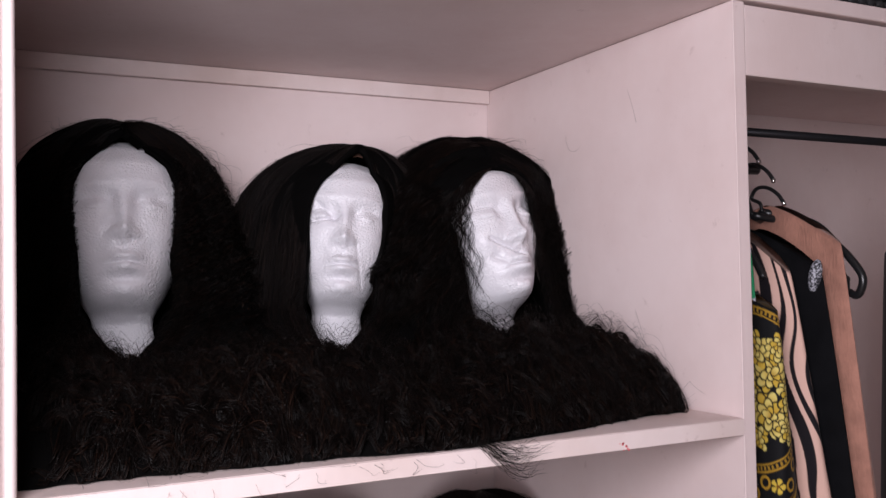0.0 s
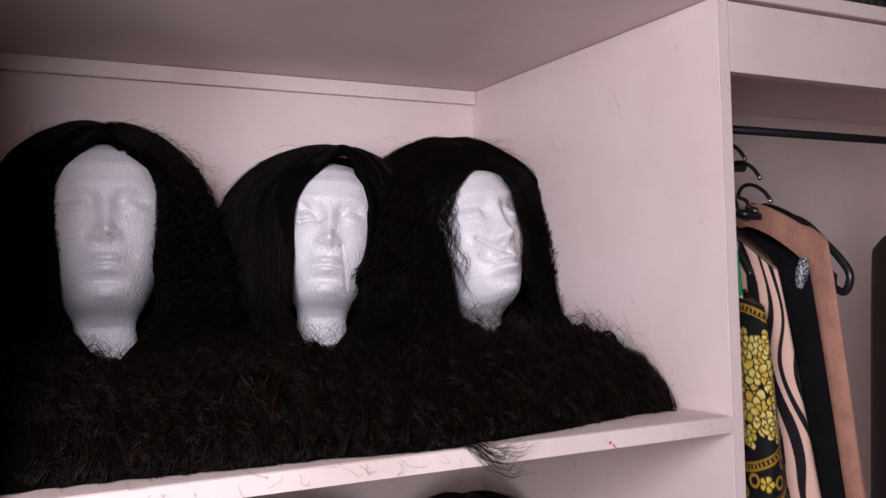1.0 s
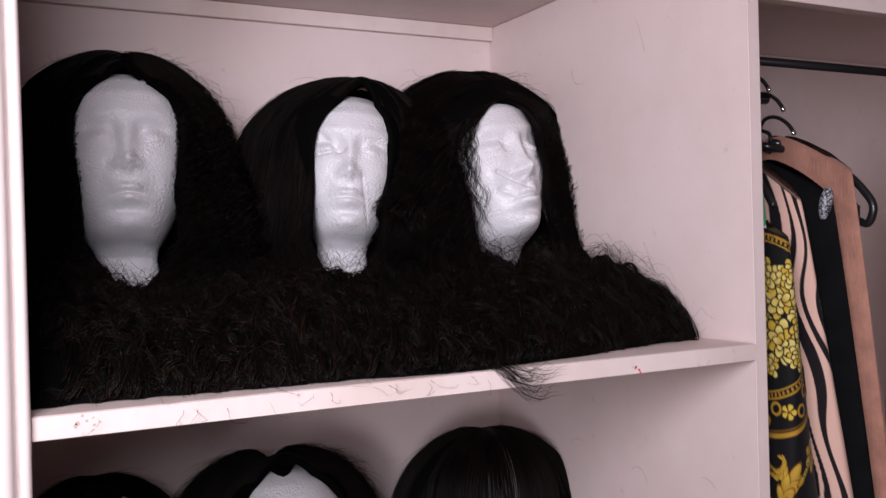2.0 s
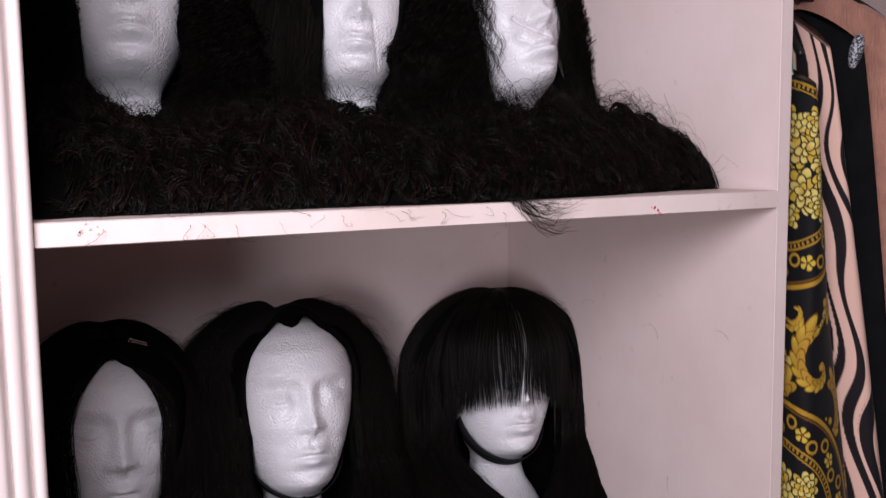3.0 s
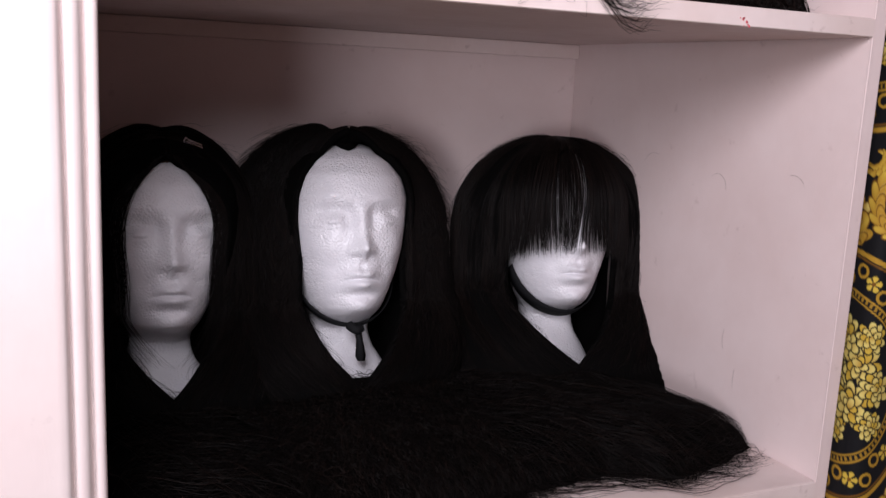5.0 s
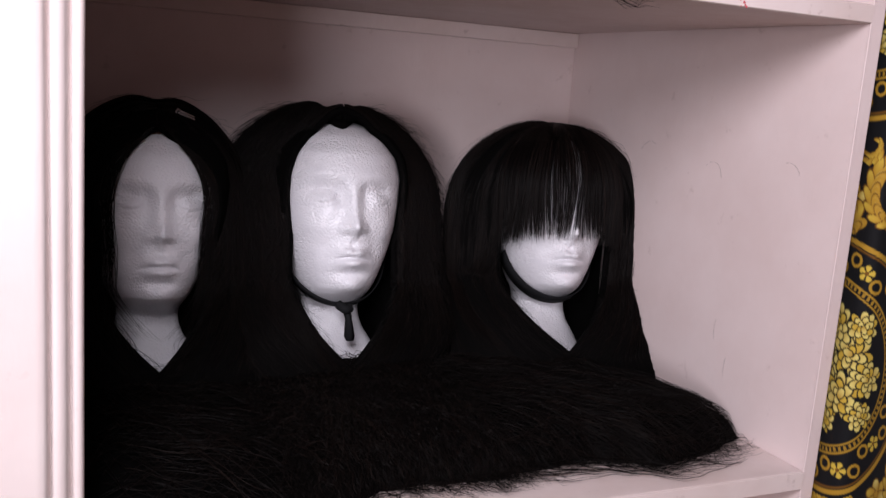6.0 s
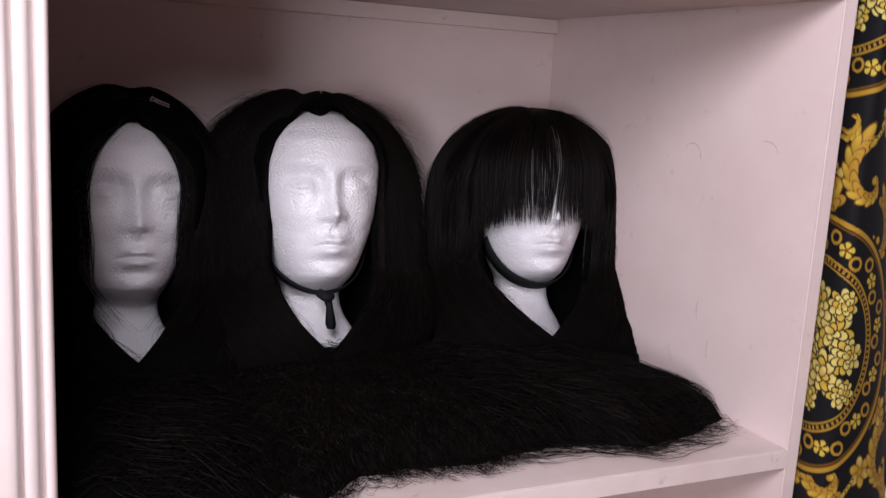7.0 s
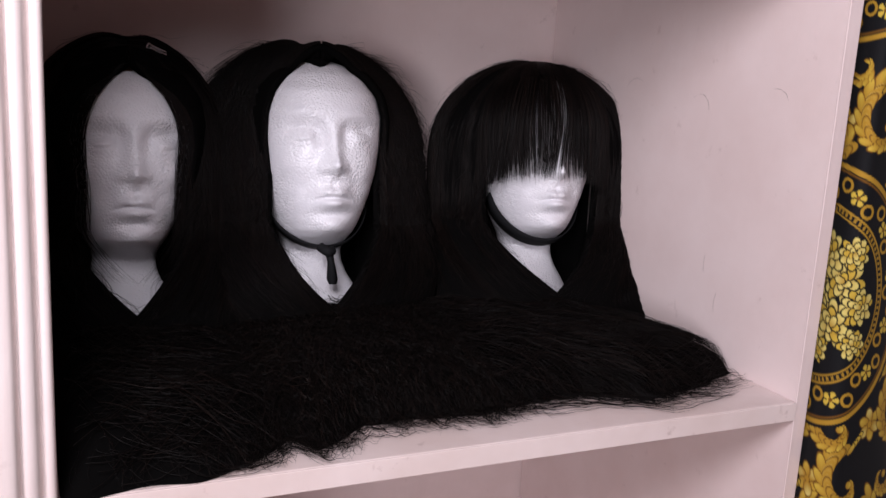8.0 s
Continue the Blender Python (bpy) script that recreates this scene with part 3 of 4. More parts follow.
def mound_strands(m, parent, z, n, seed, mat, curl=0.007, length=0.028, reach=(0.05, 0.14), heading=(0, 6.28), points=30, radius=(0.0002, 0.00045), lift=0.006,
                  vr=(0.0, 0.8), name="tress_layer", label=""):
    """Hairs that lie on the heap, with their own curls."""
    r = np.random.default_rng(seed)
    s = np.linspace(0, 1, points)[None]
    u, v = r.uniform(0.02, 0.98, (n, 1)), r.uniform(*vr, (n, 1))
    h = r.uniform(*heading, (n, 1)) + 0.5 * np.sin(3 * s + r.uniform(0, 6, (n, 1)))
    reach = r.uniform(*reach, (n, 1))
    wide, deep = m.x1 - m.x0, 0.28
    uu = u + np.cumsum(np.cos(h), 1) / points * reach / wide
    vv = v + np.cumsum(np.sin(h), 1) / points * reach / deep
    k = 2 * math.pi * reach * s / length * r.uniform(0.7, 1.4, (n, 1)) + r.uniform(0, 6.28, (n, 1))
    a = curl * r.uniform(0.3, 1.2, (n, 1))
    uu = uu + a * np.cos(k) / wide * np.abs(np.sin(h))
    vv = vv + a * np.cos(k) / deep * np.abs(np.cos(h))
    over = np.maximum(0, -vv)
    p = m.at(np.clip(uu, 0, 1), np.clip(vv, 0, 1), 0)
    p[..., 0] += np.clip(uu - 1, 0, 1) * 0.02
    p[..., 1] -= over * deep
    p[..., 2] += lift * r.uniform(0, 1, (n, 1)) + a * (0.6 + 0.6 * np.sin(k))
    p[..., 2] = np.maximum(p[..., 2], 0.0012) + z
    p[..., 0] = np.minimum(p[..., 0], -0.003)
    keep = (vv.min(1) > -0.16) & (uu.min(1) > -0.02) & (uu.max(1) < 1.02) & (p[..., 1].min(1) > -0.004)
    return tagged(strands(name, p[keep], r.uniform(*radius, n)[keep], mat, parent, label), kind="stuff")


def lace(parent, w, width, z0):
    """The narrow scalp strip that shows along the parting."""
    ys = np.linspace(w.line + 0.016, 0.0, 14)
    v = []
    for i, y in enumerate(ys):
        k = i / 13
        zz = w.top - w.drop * (1 - k) ** 2 - 0.006 - 0.004 * (1 - k) ** 3
        hw = width * (1 - 0.6 * k)
        v.append([(w.part_x + q * hw, y, zz - abs(q) * 0.002) for q in (-1, -0.5, 0, 0.5, 1)])
    return mesh_ob("lace_parting", w.stance(v), grid_faces(14, 5), M_LACE, parent, "brown lace scalp along the parting")


def chin_strap(parent, w, width=0.012, knot=False):
    th = np.linspace(-1.35, 1.35, 40)
    v = []
    for a in th:
        x, z = 0.060 * math.sin(a), 0.202 - 0.076 * math.cos(a) ** 0.8 if math.cos(a) > 0 else 0.196
        y = -0.052 * math.cos(a) + 0.004
        n = Vector((math.sin(a), -0.25, -math.cos(a))).normalized()
        o = Vector((x, y, z)) + n * 0.003
        wv = Vector((0, 1, -0.45)).normalized() * width / 2
        v.append([tuple(o - wv), tuple(o - wv + n * 0.0016), tuple(o + wv + n * 0.0016), tuple(o + wv)])
    s = mesh_ob("chin_strap", w.stance(v), grid_faces(40, 4, True), M_ELASTIC, parent, "black elastic strap under the chin")
    if knot:
        tube("knot", w.stance([(-0.006, -0.058, 0.123), (0.0, -0.066, 0.118), (0.007, -0.06, 0.119)]), 0.0058, M_ELASTIC, s, "knotted strap end")
        vs = []
        for i, (hw, z, y) in enumerate([(0.005, 0.116, -0.062), (0.004, 0.106, -0.064), (0.0055, 0.094, -0.062), (0.0065, 0.082, -0.059), (0.0045, 0.074, -0.057)]):
            x = 0.003 + 0.0016 * i
            vs.append([(x - hw, y, z), (x, y - 0.003, z), (x + hw, y, z), (x, y + 0.002, z)])
        mesh_ob("strap_end", w.stance(vs), grid_faces(5, 4, True), M_ELASTIC, s, "loose elastic tail")
    return s


def set_head(stance, x, y, z, turn, cuts=(), label="white polystyrene foam mannequin head under a black wig"):
    ob = tagged(new("mannequin_head", head_mesh("foam_head", stance, cuts)), label, "mannequin head", "foam heads on the shelves")
    ob.matrix_world = pose(x, y, z, 0, 0, turn)
    return ob


def set_wig(x, y, z, turn, label):
    ob = thing("wig", label, "wig", "wigs on the shelves")
    ob.matrix_world = pose(x, y, z, 0, 0, turn)
    return ob


LINE1 = [(-0.74, 0.036), (-0.68, 0.037), (-0.59, 0.032), (-0.47, 0.024), (-0.37, 0.004), (-0.27, 0.02), (-0.09, 0.062), (-0.03, 0.068), (0.0, 0.095)]
LINE2 = [(-0.74, -0.002), (-0.69, -0.002), (-0.63, 0.006), (-0.59, 0.014), (-0.545, 0.06), (-0.525, 0.03), (-0.47, 0.070), (-0.36, 0.068), (-0.22, 0.085), (-0.156, 0.045), (-0.08, 0.07), (0.0, 0.10)]
BACK1 = [(-0.74, 0.45), (-0.1, 0.45), (0.0, 0.36)]
BACK2 = [(-0.74, 0.45), (-0.15, 0.45), (-0.06, 0.28), (0.0, 0.19)]
UP = [(-0.605, 0.415), (-0.332, 0.405), (-0.108, 0.372)]
LOW = [(-0.649, 0.41), (-0.423, 0.41), (-0.117, 0.402)]


def tress(m, wig, z, n, seed, mat, curls=0, **kw):
    a = mound_mass(m, wig, z)
    b = (ringlets if curls else mound_strands)(m, wig, z, curls or n, seed, mat, **kw)
    made = [a, b]
    if curls:
        made.append(mound_strands(m, wig, z, 520, seed + 700, mat, 0.012, 0.04, (0.05, 0.12), (-0.8, 0.9), 30, (0.0001, 0.0002), 0.026, (0.05, 0.6), "frizz_layer"))
    else:
        made.append(mound_strands(m, wig, z, 420, seed + 500, mat, 0.004, 0.03, (0.02, 0.06), (-2.3, -0.8), 16, (0.00012, 0.00025), 0.002, (-0.02, 0.10), "tress_end_layer"))
    for o in made:
        o.matrix_parent_inverse = wig.matrix_basis.inverted()
    return b


def upper_shelf():
    # long tight curls, parted in the middle
    x, y = UP[0]
    st = Stance(11, 0.5, 1.05, 0.014)
    set_head(st, x, y, S1, -6)
    g = set_wig(x, y, S1, -6, "long tightly curled black wig heaped on the shelf")
    w = Wig(0.126, 0.100, 0.364, (42, 44), 0.055, [(0.0, 1.7), (0.06, 1.45), (0.12, 1.30), (0.2, 1.14), (0.235, 1.0)], 0.02, dip=0.004, peak=(1.3, 1.3), vstart=0.128, wavy=(0.05, 0.034), stance=st)
    wig_mass(w, g, 11, 0.012)
    wig_strands(w, g, 1900, 12, M_CURL, 0.0085, 0.024, 0.35, 44, (0, 0.008), t0=(0.0, 0.5), t1=(0.6, 1.0), label="springy curled hairs")
    wig_strands(w, g, 900, 17, M_CURL, 0.011, 0.026, 0.0, 48, (0.002, 0.012), (0.00025, 0.0005), (0.05, 0.3), (0.6, 1.0), (0.0, 1.0), 0.5, "curl_lock_layer", "springy curled locks")
    flyaways(w, g, 700, 13, 0.026, 0.010)
    tress(Mound(-0.736, -0.42, LINE1, [(-0.74, 0.085), (-0.66, 0.075), (-0.60, 0.058), (-0.54, 0.075), (-0.42, 0.075)], BACK1, 14, lump=0.022), g, S1, 0, 15, M_CURL, 300)

    # straight, parted to one side, covering half the face
    x, y = UP[1]
    st = Stance(10, 4.9, 0.97, 0.003)
    set_head(st, x, y, S1, -17.5, CUT_A)
    g = set_wig(x - 0.006, y, S1, -17.5, "sleek straight black wig covering half of a foam head's face")
    w = Wig(0.146, 0.100, 0.363, (31, 43), 0.05, [(0.0, 1.6), (0.06, 1.3), (0.12, 1.12), (0.235, 1.0)], 0.02, part_x=0.020, dip=0.003, drop=0.014, vstart=0.115, peak=(2.4, 1.2), line=-0.064, stance=st)
    wig_mass(w, g, 21, 0.002)
    wig_strands(w, g, 2400, 22, M_HAIR, 0.001, 0.12, 0.5, 22)
    flyaways(w, g, 170, 23, 0.014)
    lace(g, w, 0.008, 0)
    tress(Mound(-0.50, -0.22, LINE1, [(-0.5, 0.07), (-0.4, 0.06), (-0.34, 0.04), (-0.22, 0.06)], BACK1, 24, lump=0.024), g, S1, 0, 25, M_CURL, 280)

    # loose waves with brown roots at the parting
    x, y = UP[2]
    st = Stance(14, -2.5, 1.085, 0.030)
    set_head(st, x, y, S1, 8, CUT_B)
    g = set_wig(x, y, S1, 6, "loosely waved brown-black wig on a foam head")
    w = Wig(0.150, 0.100, 0.370, (54, 42), 0.06, [(0.0, 1.3), (0.06, 1.12), (0.10, 1.02), (0.14, 1.0), (0.19, 1.08), (0.235, 1.0)], 0.02, drop=0.062, dip=0.004, peak=(1.5, 1.3), vstart=0.11, wavy=(0.085, 0.062), xmax=0.146, soft=20, stance=st)
    wig_mass(w, g, 31, 0.012)
    wig_strands(w, g, 2600, 32, M_CURL, 0.0105, 0.055, 0.12, 34, (0, 0.006), label="wavy hairs")
    wig_strands(w, g, 900, 37, M_CURL, 0.013, 0.052, 0.0, 40, (0.002, 0.012), (0.00025, 0.0005), (0.05, 0.25), (0.6, 1.0), (0.0, 1.0), 0.5, "wave_layer", "loose waved locks")
    wig_strands(w, g, 260, 36, M_CURL, 0.008, 0.06, 0.3, 30, (-0.002, 0.006), (0.00018, 0.0004), (0.02, 0.15), (0.40, 0.8), (-0.13, 0.02), 0.0, "wisp_layer", "thin wavy hairs over the face")
    flyaways(w, g, 800, 33, 0.026, 0.010, M_CURL)
    lace(g, w, 0.014, 0)
    m = Mound(-0.30, -0.004, LINE1, [(-0.3, 0.072), (-0.18, 0.085), (-0.05, 0.075), (0, 0.06)], BACK1, 34, ends=(8, 30), lump=0.024)
    tress(m, g, S1, 0, 35, M_CURL, 300, size=(0.003, 0.009), pitch=(0.03, 0.06), reach=(0.06, 0.16))
    # the lock that hangs over the shelf's edge, and single hairs beside it
    r = np.random.default_rng(5)
    s = np.linspace(0, 1, 30)[None]
    n = 55
    jit = r.normal(0, 1, (n, 3))
    reach = r.uniform(0.045, 0.085, (n, 1))
    px = -0.345 + 0.006 * jit[:, :1] + reach * s + 0.006 * np.sin(s * 4 + jit[:, 1:2])
    py = 0.030 - 0.040 * np.minimum(1, s * 1.8) + 0.002 * jit[:, 1:2]
    fall = r.uniform(0.020, 0.052, (n, 1))
    pz = S1 + 0.020 - fall * np.sin(np.minimum(1, s * 1.25) * 1.9) + 0.014 * np.maximum(0, s - 0.7) / 0.3 * r.uniform(-0.2, 1, (n, 1)) + 0.002 * jit[:, 2:]
    py = np.where(pz < S1 + 0.003, np.minimum(py, -0.005), py)
    lock = strands("hanging_lock", np.stack([px, py, pz], -1), r.uniform(0.00012, 0.00026, n), M_CURL, g, "curved lock hanging over the shelf edge")
    tagged(lock, kind="stuff")
    lock.matrix_parent_inverse = g.matrix_basis.inverted()
    n = 20
    x0 = r.uniform(-0.70, -0.26, (n, 1))
    sw = r.normal(0, 0.02, (n, 1))
    px = x0 + sw * s + 0.004 * np.sin(s * 7 + r.uniform(0, 6, (n, 1)))
    pz = S1 + 0.004 - r.uniform(0.003, 0.026, (n, 1)) * np.sin(s * 2.2)
    py = np.where(s < 0.25, 0.03 - 0.14 * s, -0.006 - 0.003 * np.sin(s * 5))
    edge = strands("edge_hair_layer", np.stack([px, py + 0 * px, np.maximum(pz, 0)], -1), r.uniform(0.0001, 0.00016, n), M_CURL, g, "single hairs over the shelf edge")
    tagged(edge, kind="stuff")
    edge.matrix_parent_inverse = g.matrix_basis.inverted()


def lower_shelf():
    # centre parting, fine wisps over the cheeks
    x, y = LOW[0]
    st = Stance(8, 2, 1.04, 0.028)
    set_head(st, x, y, S2, 1)
    g = set_wig(x, y, S2, 1, "long straight black wig with fine wisps over a foam head's cheeks")
    w = Wig(0.112, 0.100, 0.366, (49, 47), 0.048, [(0.0, 1.5), (0.1, 1.2), (0.235, 1.0)], 0.015, drop=0.036, dip=0.006, part_x=-0.004, peak=(1.7, 1.7), stance=st)
    wig_mass(w, g, 41, 0.002)
    wig_strands(w, g, 2200, 42, M_HAIR, 0.0012, 0.1, 0.5, 22)
    wig_strands(w, g, 380, 46, M_HAIR, 0.002, 0.09, 1.0, 24, (-0.001, 0.005), (0.00016, 0.00032), (0.03, 0.15), (0.55, 0.80), (-0.13, 0.02), 0.0, "wisp_layer", "thin hairs over the cheeks")
    flyaways(w, g, 260, 43, 0.022)
    lace(g, w, 0.006, 0)
    tress(Mound(-0.736, -0.52, LINE2, [(-0.74, 0.05), (-0.62, 0.038), (-0.52, 0.035)], BACK2, 44, lump=0.004, ends=(8, 3)), g, S2, 1300, 45, M_HAIR, curl=0.0015, length=0.09, reach=(0.1, 0.22), heading=(-0.9, 0.5))

    # full blow-out volume with an elastic strap and knot
    x, y = LOW[1]
    st = Stance(10, 1.8, 1.08, 0.030)
    set_head(st, x, y, S2, -1.4)
    g = set_wig(x, y, S2, -1.4, "voluminous fluffy black wig with elastic chin strap on a foam head")
    w = Wig(0.136, 0.100, 0.358, (51, 54), 0.040, [(0.0, 1.25), (0.1, 1.12), (0.2, 1.04), (0.235, 1.0)], 0.015, drop=0.010, dip=0.024, hug=0.083, line=-0.055, part_x=-0.006, stance=st)
    wig_mass(w, g, 51, 0.003)
    wig_strands(w, g, 2800, 52, M_HAIR, 0.0034, 0.014, 1.0, 34, (0, 0.008))
    flyaways(w, g, 2600, 53, 0.017, 0.007)
    chin_strap(g, w, 0.011, True)
    tress(Mound(-0.60, -0.29, LINE2, [(-0.6, 0.035), (-0.45, 0.042), (-0.29, 0.045)], BACK2, 54, lump=0.004, ends=(3, 8)), g, S2, 2200, 55, M_HAIR, curl=0.003, length=0.02, reach=(0.08, 0.18), heading=(-2.4, -0.4))

    # straight with a fringe, swept to a tail at one end of the shelf
    x, y = LOW[2]
    st = Stance(9, 3, 1.045, 0.026)
    set_head(st, x, y, S2, -7.5)
    g = set_wig(x, y, S2, -7.5, "straight black wig with a blunt fringe over a foam head's eyes")
    w = Wig(0.138, 0.100, 0.360, (62, 50), 0.050, [(0.0, 1.7), (0.04, 1.32), (0.08, 1.09), (0.13, 0.96), (0.18, 0.98), (0.235, 1.0)], 0.015, xmax=0.120, soft=24, front=0.105, drop=0.01, dip=0.006, hug=0.092, line=-0.03, stance=st)
    wig_mass(w, g, 61, 0.002)
    wig_strands(w, g, 2400, 62, M_HAIR, 0.001, 0.1, 0.5, 22)
    flyaways(w, g, 200, 63, 0.012)
    chin_strap(g, w, 0.022)
    fringe(g, w)
    m = Mound(-0.38, -0.004, LINE2, [(-0.38, 0.042), (-0.2, 0.046), (-0.12, 0.044), (-0.05, 0.034), (0, 0.030)], BACK2, 64, lump=0.005, ends=(8, 12), rise=0.24)
    tress(m, g, S2, 2200, 65, M_HAIR, curl=0.0018, length=0.08, reach=(0.1, 0.24), heading=(-0.7, 0.25))


def fringe(parent, w):
    r = np.random.default_rng(66)
    n = 1500
    a = r.uniform(-66, 66, n)
    thin = np.exp(-((a + 2) / 11.0) ** 2)
    a = a[r.uniform(size=n) > 0.74 * thin]
    n = len(a)
    a = np.radians(a)[:, None]
    s = np.linspace(0, 1, 26)[None]
    e = np.clip(1 - s / 0.62, 0, 1) * math.pi / 2
    lift = r.uniform(0, 0.006, (n, 1))
    rx, ry = 0.094 + lift, 0.1 + lift
    zend = 0.208 - 0.020 * np.abs(np.sin(a)) ** 2 + r.normal(0, 0.004, (n, 1))
    tau = np.clip((s - 0.62) / 0.38, 0, 1)
    aa = a + 0.04 * np.sin(5 * s + 9 * a) * s + r.normal(0, 0.02, (n, 1)) * s
    x = rx * np.cos(e) * np.sin(aa)
    y = -ry * np.cos(e) * np.cos(aa) - 0.01 * (1 - np.cos(e))
    z = np.where(tau > 0, 0.26 + (zend - 0.26) * tau, 0.26 + (0.352 - 0.26 + lift) * np.sin(e))
    strands("fringe", w.stance(np.stack([x, y, z], -1)), r.uniform(0.0003, 0.0006, n), M_HAIR, parent, "blunt fringe, thinner in the middle")


upper_shelf()
lower_shelf()


def hair_clip():
    c = thing("hair_clip", "small pale metal snap clip fixed in the black wig", "hair clip", at=(-0.6177, 0.349, 1.3055))
    c.rotation_euler = (radians(35), radians(22), radians(10))
    part("arm", box(-0.010, 0.009, -0.0008, 0.0008, 0.0007, 0.0022, 0.0005), M_CHROME, c)
    part("arm", box(-0.010, 0.011, -0.0008, 0.0008, -0.0022, -0.0007, 0.0005), M_CHROME, c)
    part("hinge", box(-0.012, -0.009, -0.0012, 0.0012, -0.0028, 0.0028, 0.0006), M_CHROME, c)


hair_clip()


# ---------------------------------------------------------------- hanging bay
RAIL_Y, RAIL_Z, LOW_Z = 0.14, 1.820, 1.770


def rail():
    c = thing("clothes_rail", "black metal clothes rail across the hanging bay", "clothes rail")
    bm = bmesh.new()
    bmesh.ops.create_cone(bm, cap_ends=True, segments=24, radius1=0.0058, radius2=0.0058, depth=1.228,
                          matrix=Matrix.Translation(((DIV + 1.25) / 2, RAIL_Y, RAIL_Z)) @ Matrix.Rotation(math.pi / 2, 4, "Y"))
    part("rod", bm, M_ROD, c, smooth=True)
    for x in (DIV + 0.003, 1.247):
        bm = bmesh.new()
        bmesh.ops.create_cone(bm, cap_ends=True, segments=24, radius1=0.024, radius2=0.02, depth=0.006,
                              matrix=Matrix.Translation((x, RAIL_Y, RAIL_Z)) @ Matrix.Rotation(math.pi / 2, 4, "Y"))
        part("socket", bm, M_ROD, c)


rail()
low = thing("valet_rail", "short black rail on the divider, behind the clothes", "clothes rail")
bm = bmesh.new()
bmesh.ops.create_cone(bm, cap_ends=True, segments=20, radius1=0.0072, radius2=0.0072, depth=0.156, matrix=Matrix.Translation((DIV + 0.078, RAIL_Y, LOW_Z)) @ Matrix.Rotation(math.pi / 2, 4, "Y"))
part("rod", bm, M_ROD, low, smooth=True)


def hanger(x, low, half, xg, loops=False, hook_z=LOW_Z, tip_fwd=0.03):
    h = thing("clothes_hanger", "black plastic clothes hanger with curled ends on the rail", "hanger", "hangers on the rail")
    zn = 1.716 - low * 0.4
    tube("hook", [(x, RAIL_Y, zn), (x, RAIL_Y + 0.004, zn + 0.012), (x, RAIL_Y + 0.018, hook_z - 0.004), (x, RAIL_Y + 0.012, hook_z + 0.007), (x, RAIL_Y, hook_z + 0.0102),
                  (x, RAIL_Y - 0.014, hook_z + 0.007), (x + 0.001, RAIL_Y - 0.027, hook_z - 0.002), (x + 0.002, RAIL_Y - tip_fwd - 0.006, hook_z - 0.014)],
         0.0026, M_PLASTIC, h, "black wire hook")
    bm = bmesh.new()
    bmesh.ops.create_uvsphere(bm, u_segments=12, v_segments=8, radius=0.0034, matrix=Matrix.Translation((x + 0.002, RAIL_Y - tip_fwd - 0.006, hook_z - 0.015)))
    part("hook_tip", bm, M_CHROME, h, "shiny ball end", True)
    for q in (-1, 1):
        pts = [(x, RAIL_Y, zn), (xg, RAIL_Y + q * half * 0.35, zn - 0.016), (xg, RAIL_Y + q * half * 0.75, zn - 0.048), (xg, RAIL_Y + q * half, zn - 0.072)]
        if loops:
            pts += [(xg, RAIL_Y + q * (half + 0.012), zn - 0.092), (xg, RAIL_Y + q * (half + 0.004), zn - 0.112), (xg, RAIL_Y + q * (half - 0.012), zn - 0.108)]
        tube("arm", pts, 0.0052, M_PLASTIC, h)
    tube("crossbar", [(xg, RAIL_Y - half + 0.01, zn - 0.092), (xg, RAIL_Y, zn - 0.096), (xg, RAIL_Y + half - 0.01, zn - 0.092)], 0.004, M_PLASTIC, h)
    return h


for hx, lo, hf, gx, ends, hz in ((0.070, 0.06, 0.06, 0.078, False, LOW_Z), (0.110, 0.05, 0.06, 0.120, False, LOW_Z), (0.139, 0.10, 0.06, 0.165, False, LOW_Z + 0.020),
                                 (0.164, 0.02, 0.082, 0.226, True, LOW_Z - 0.004), (0.182, 0.008, 0.100, 0.236, True, LOW_Z - 0.034)):
    hanger(hx, lo, hf, gx, ends, hz)


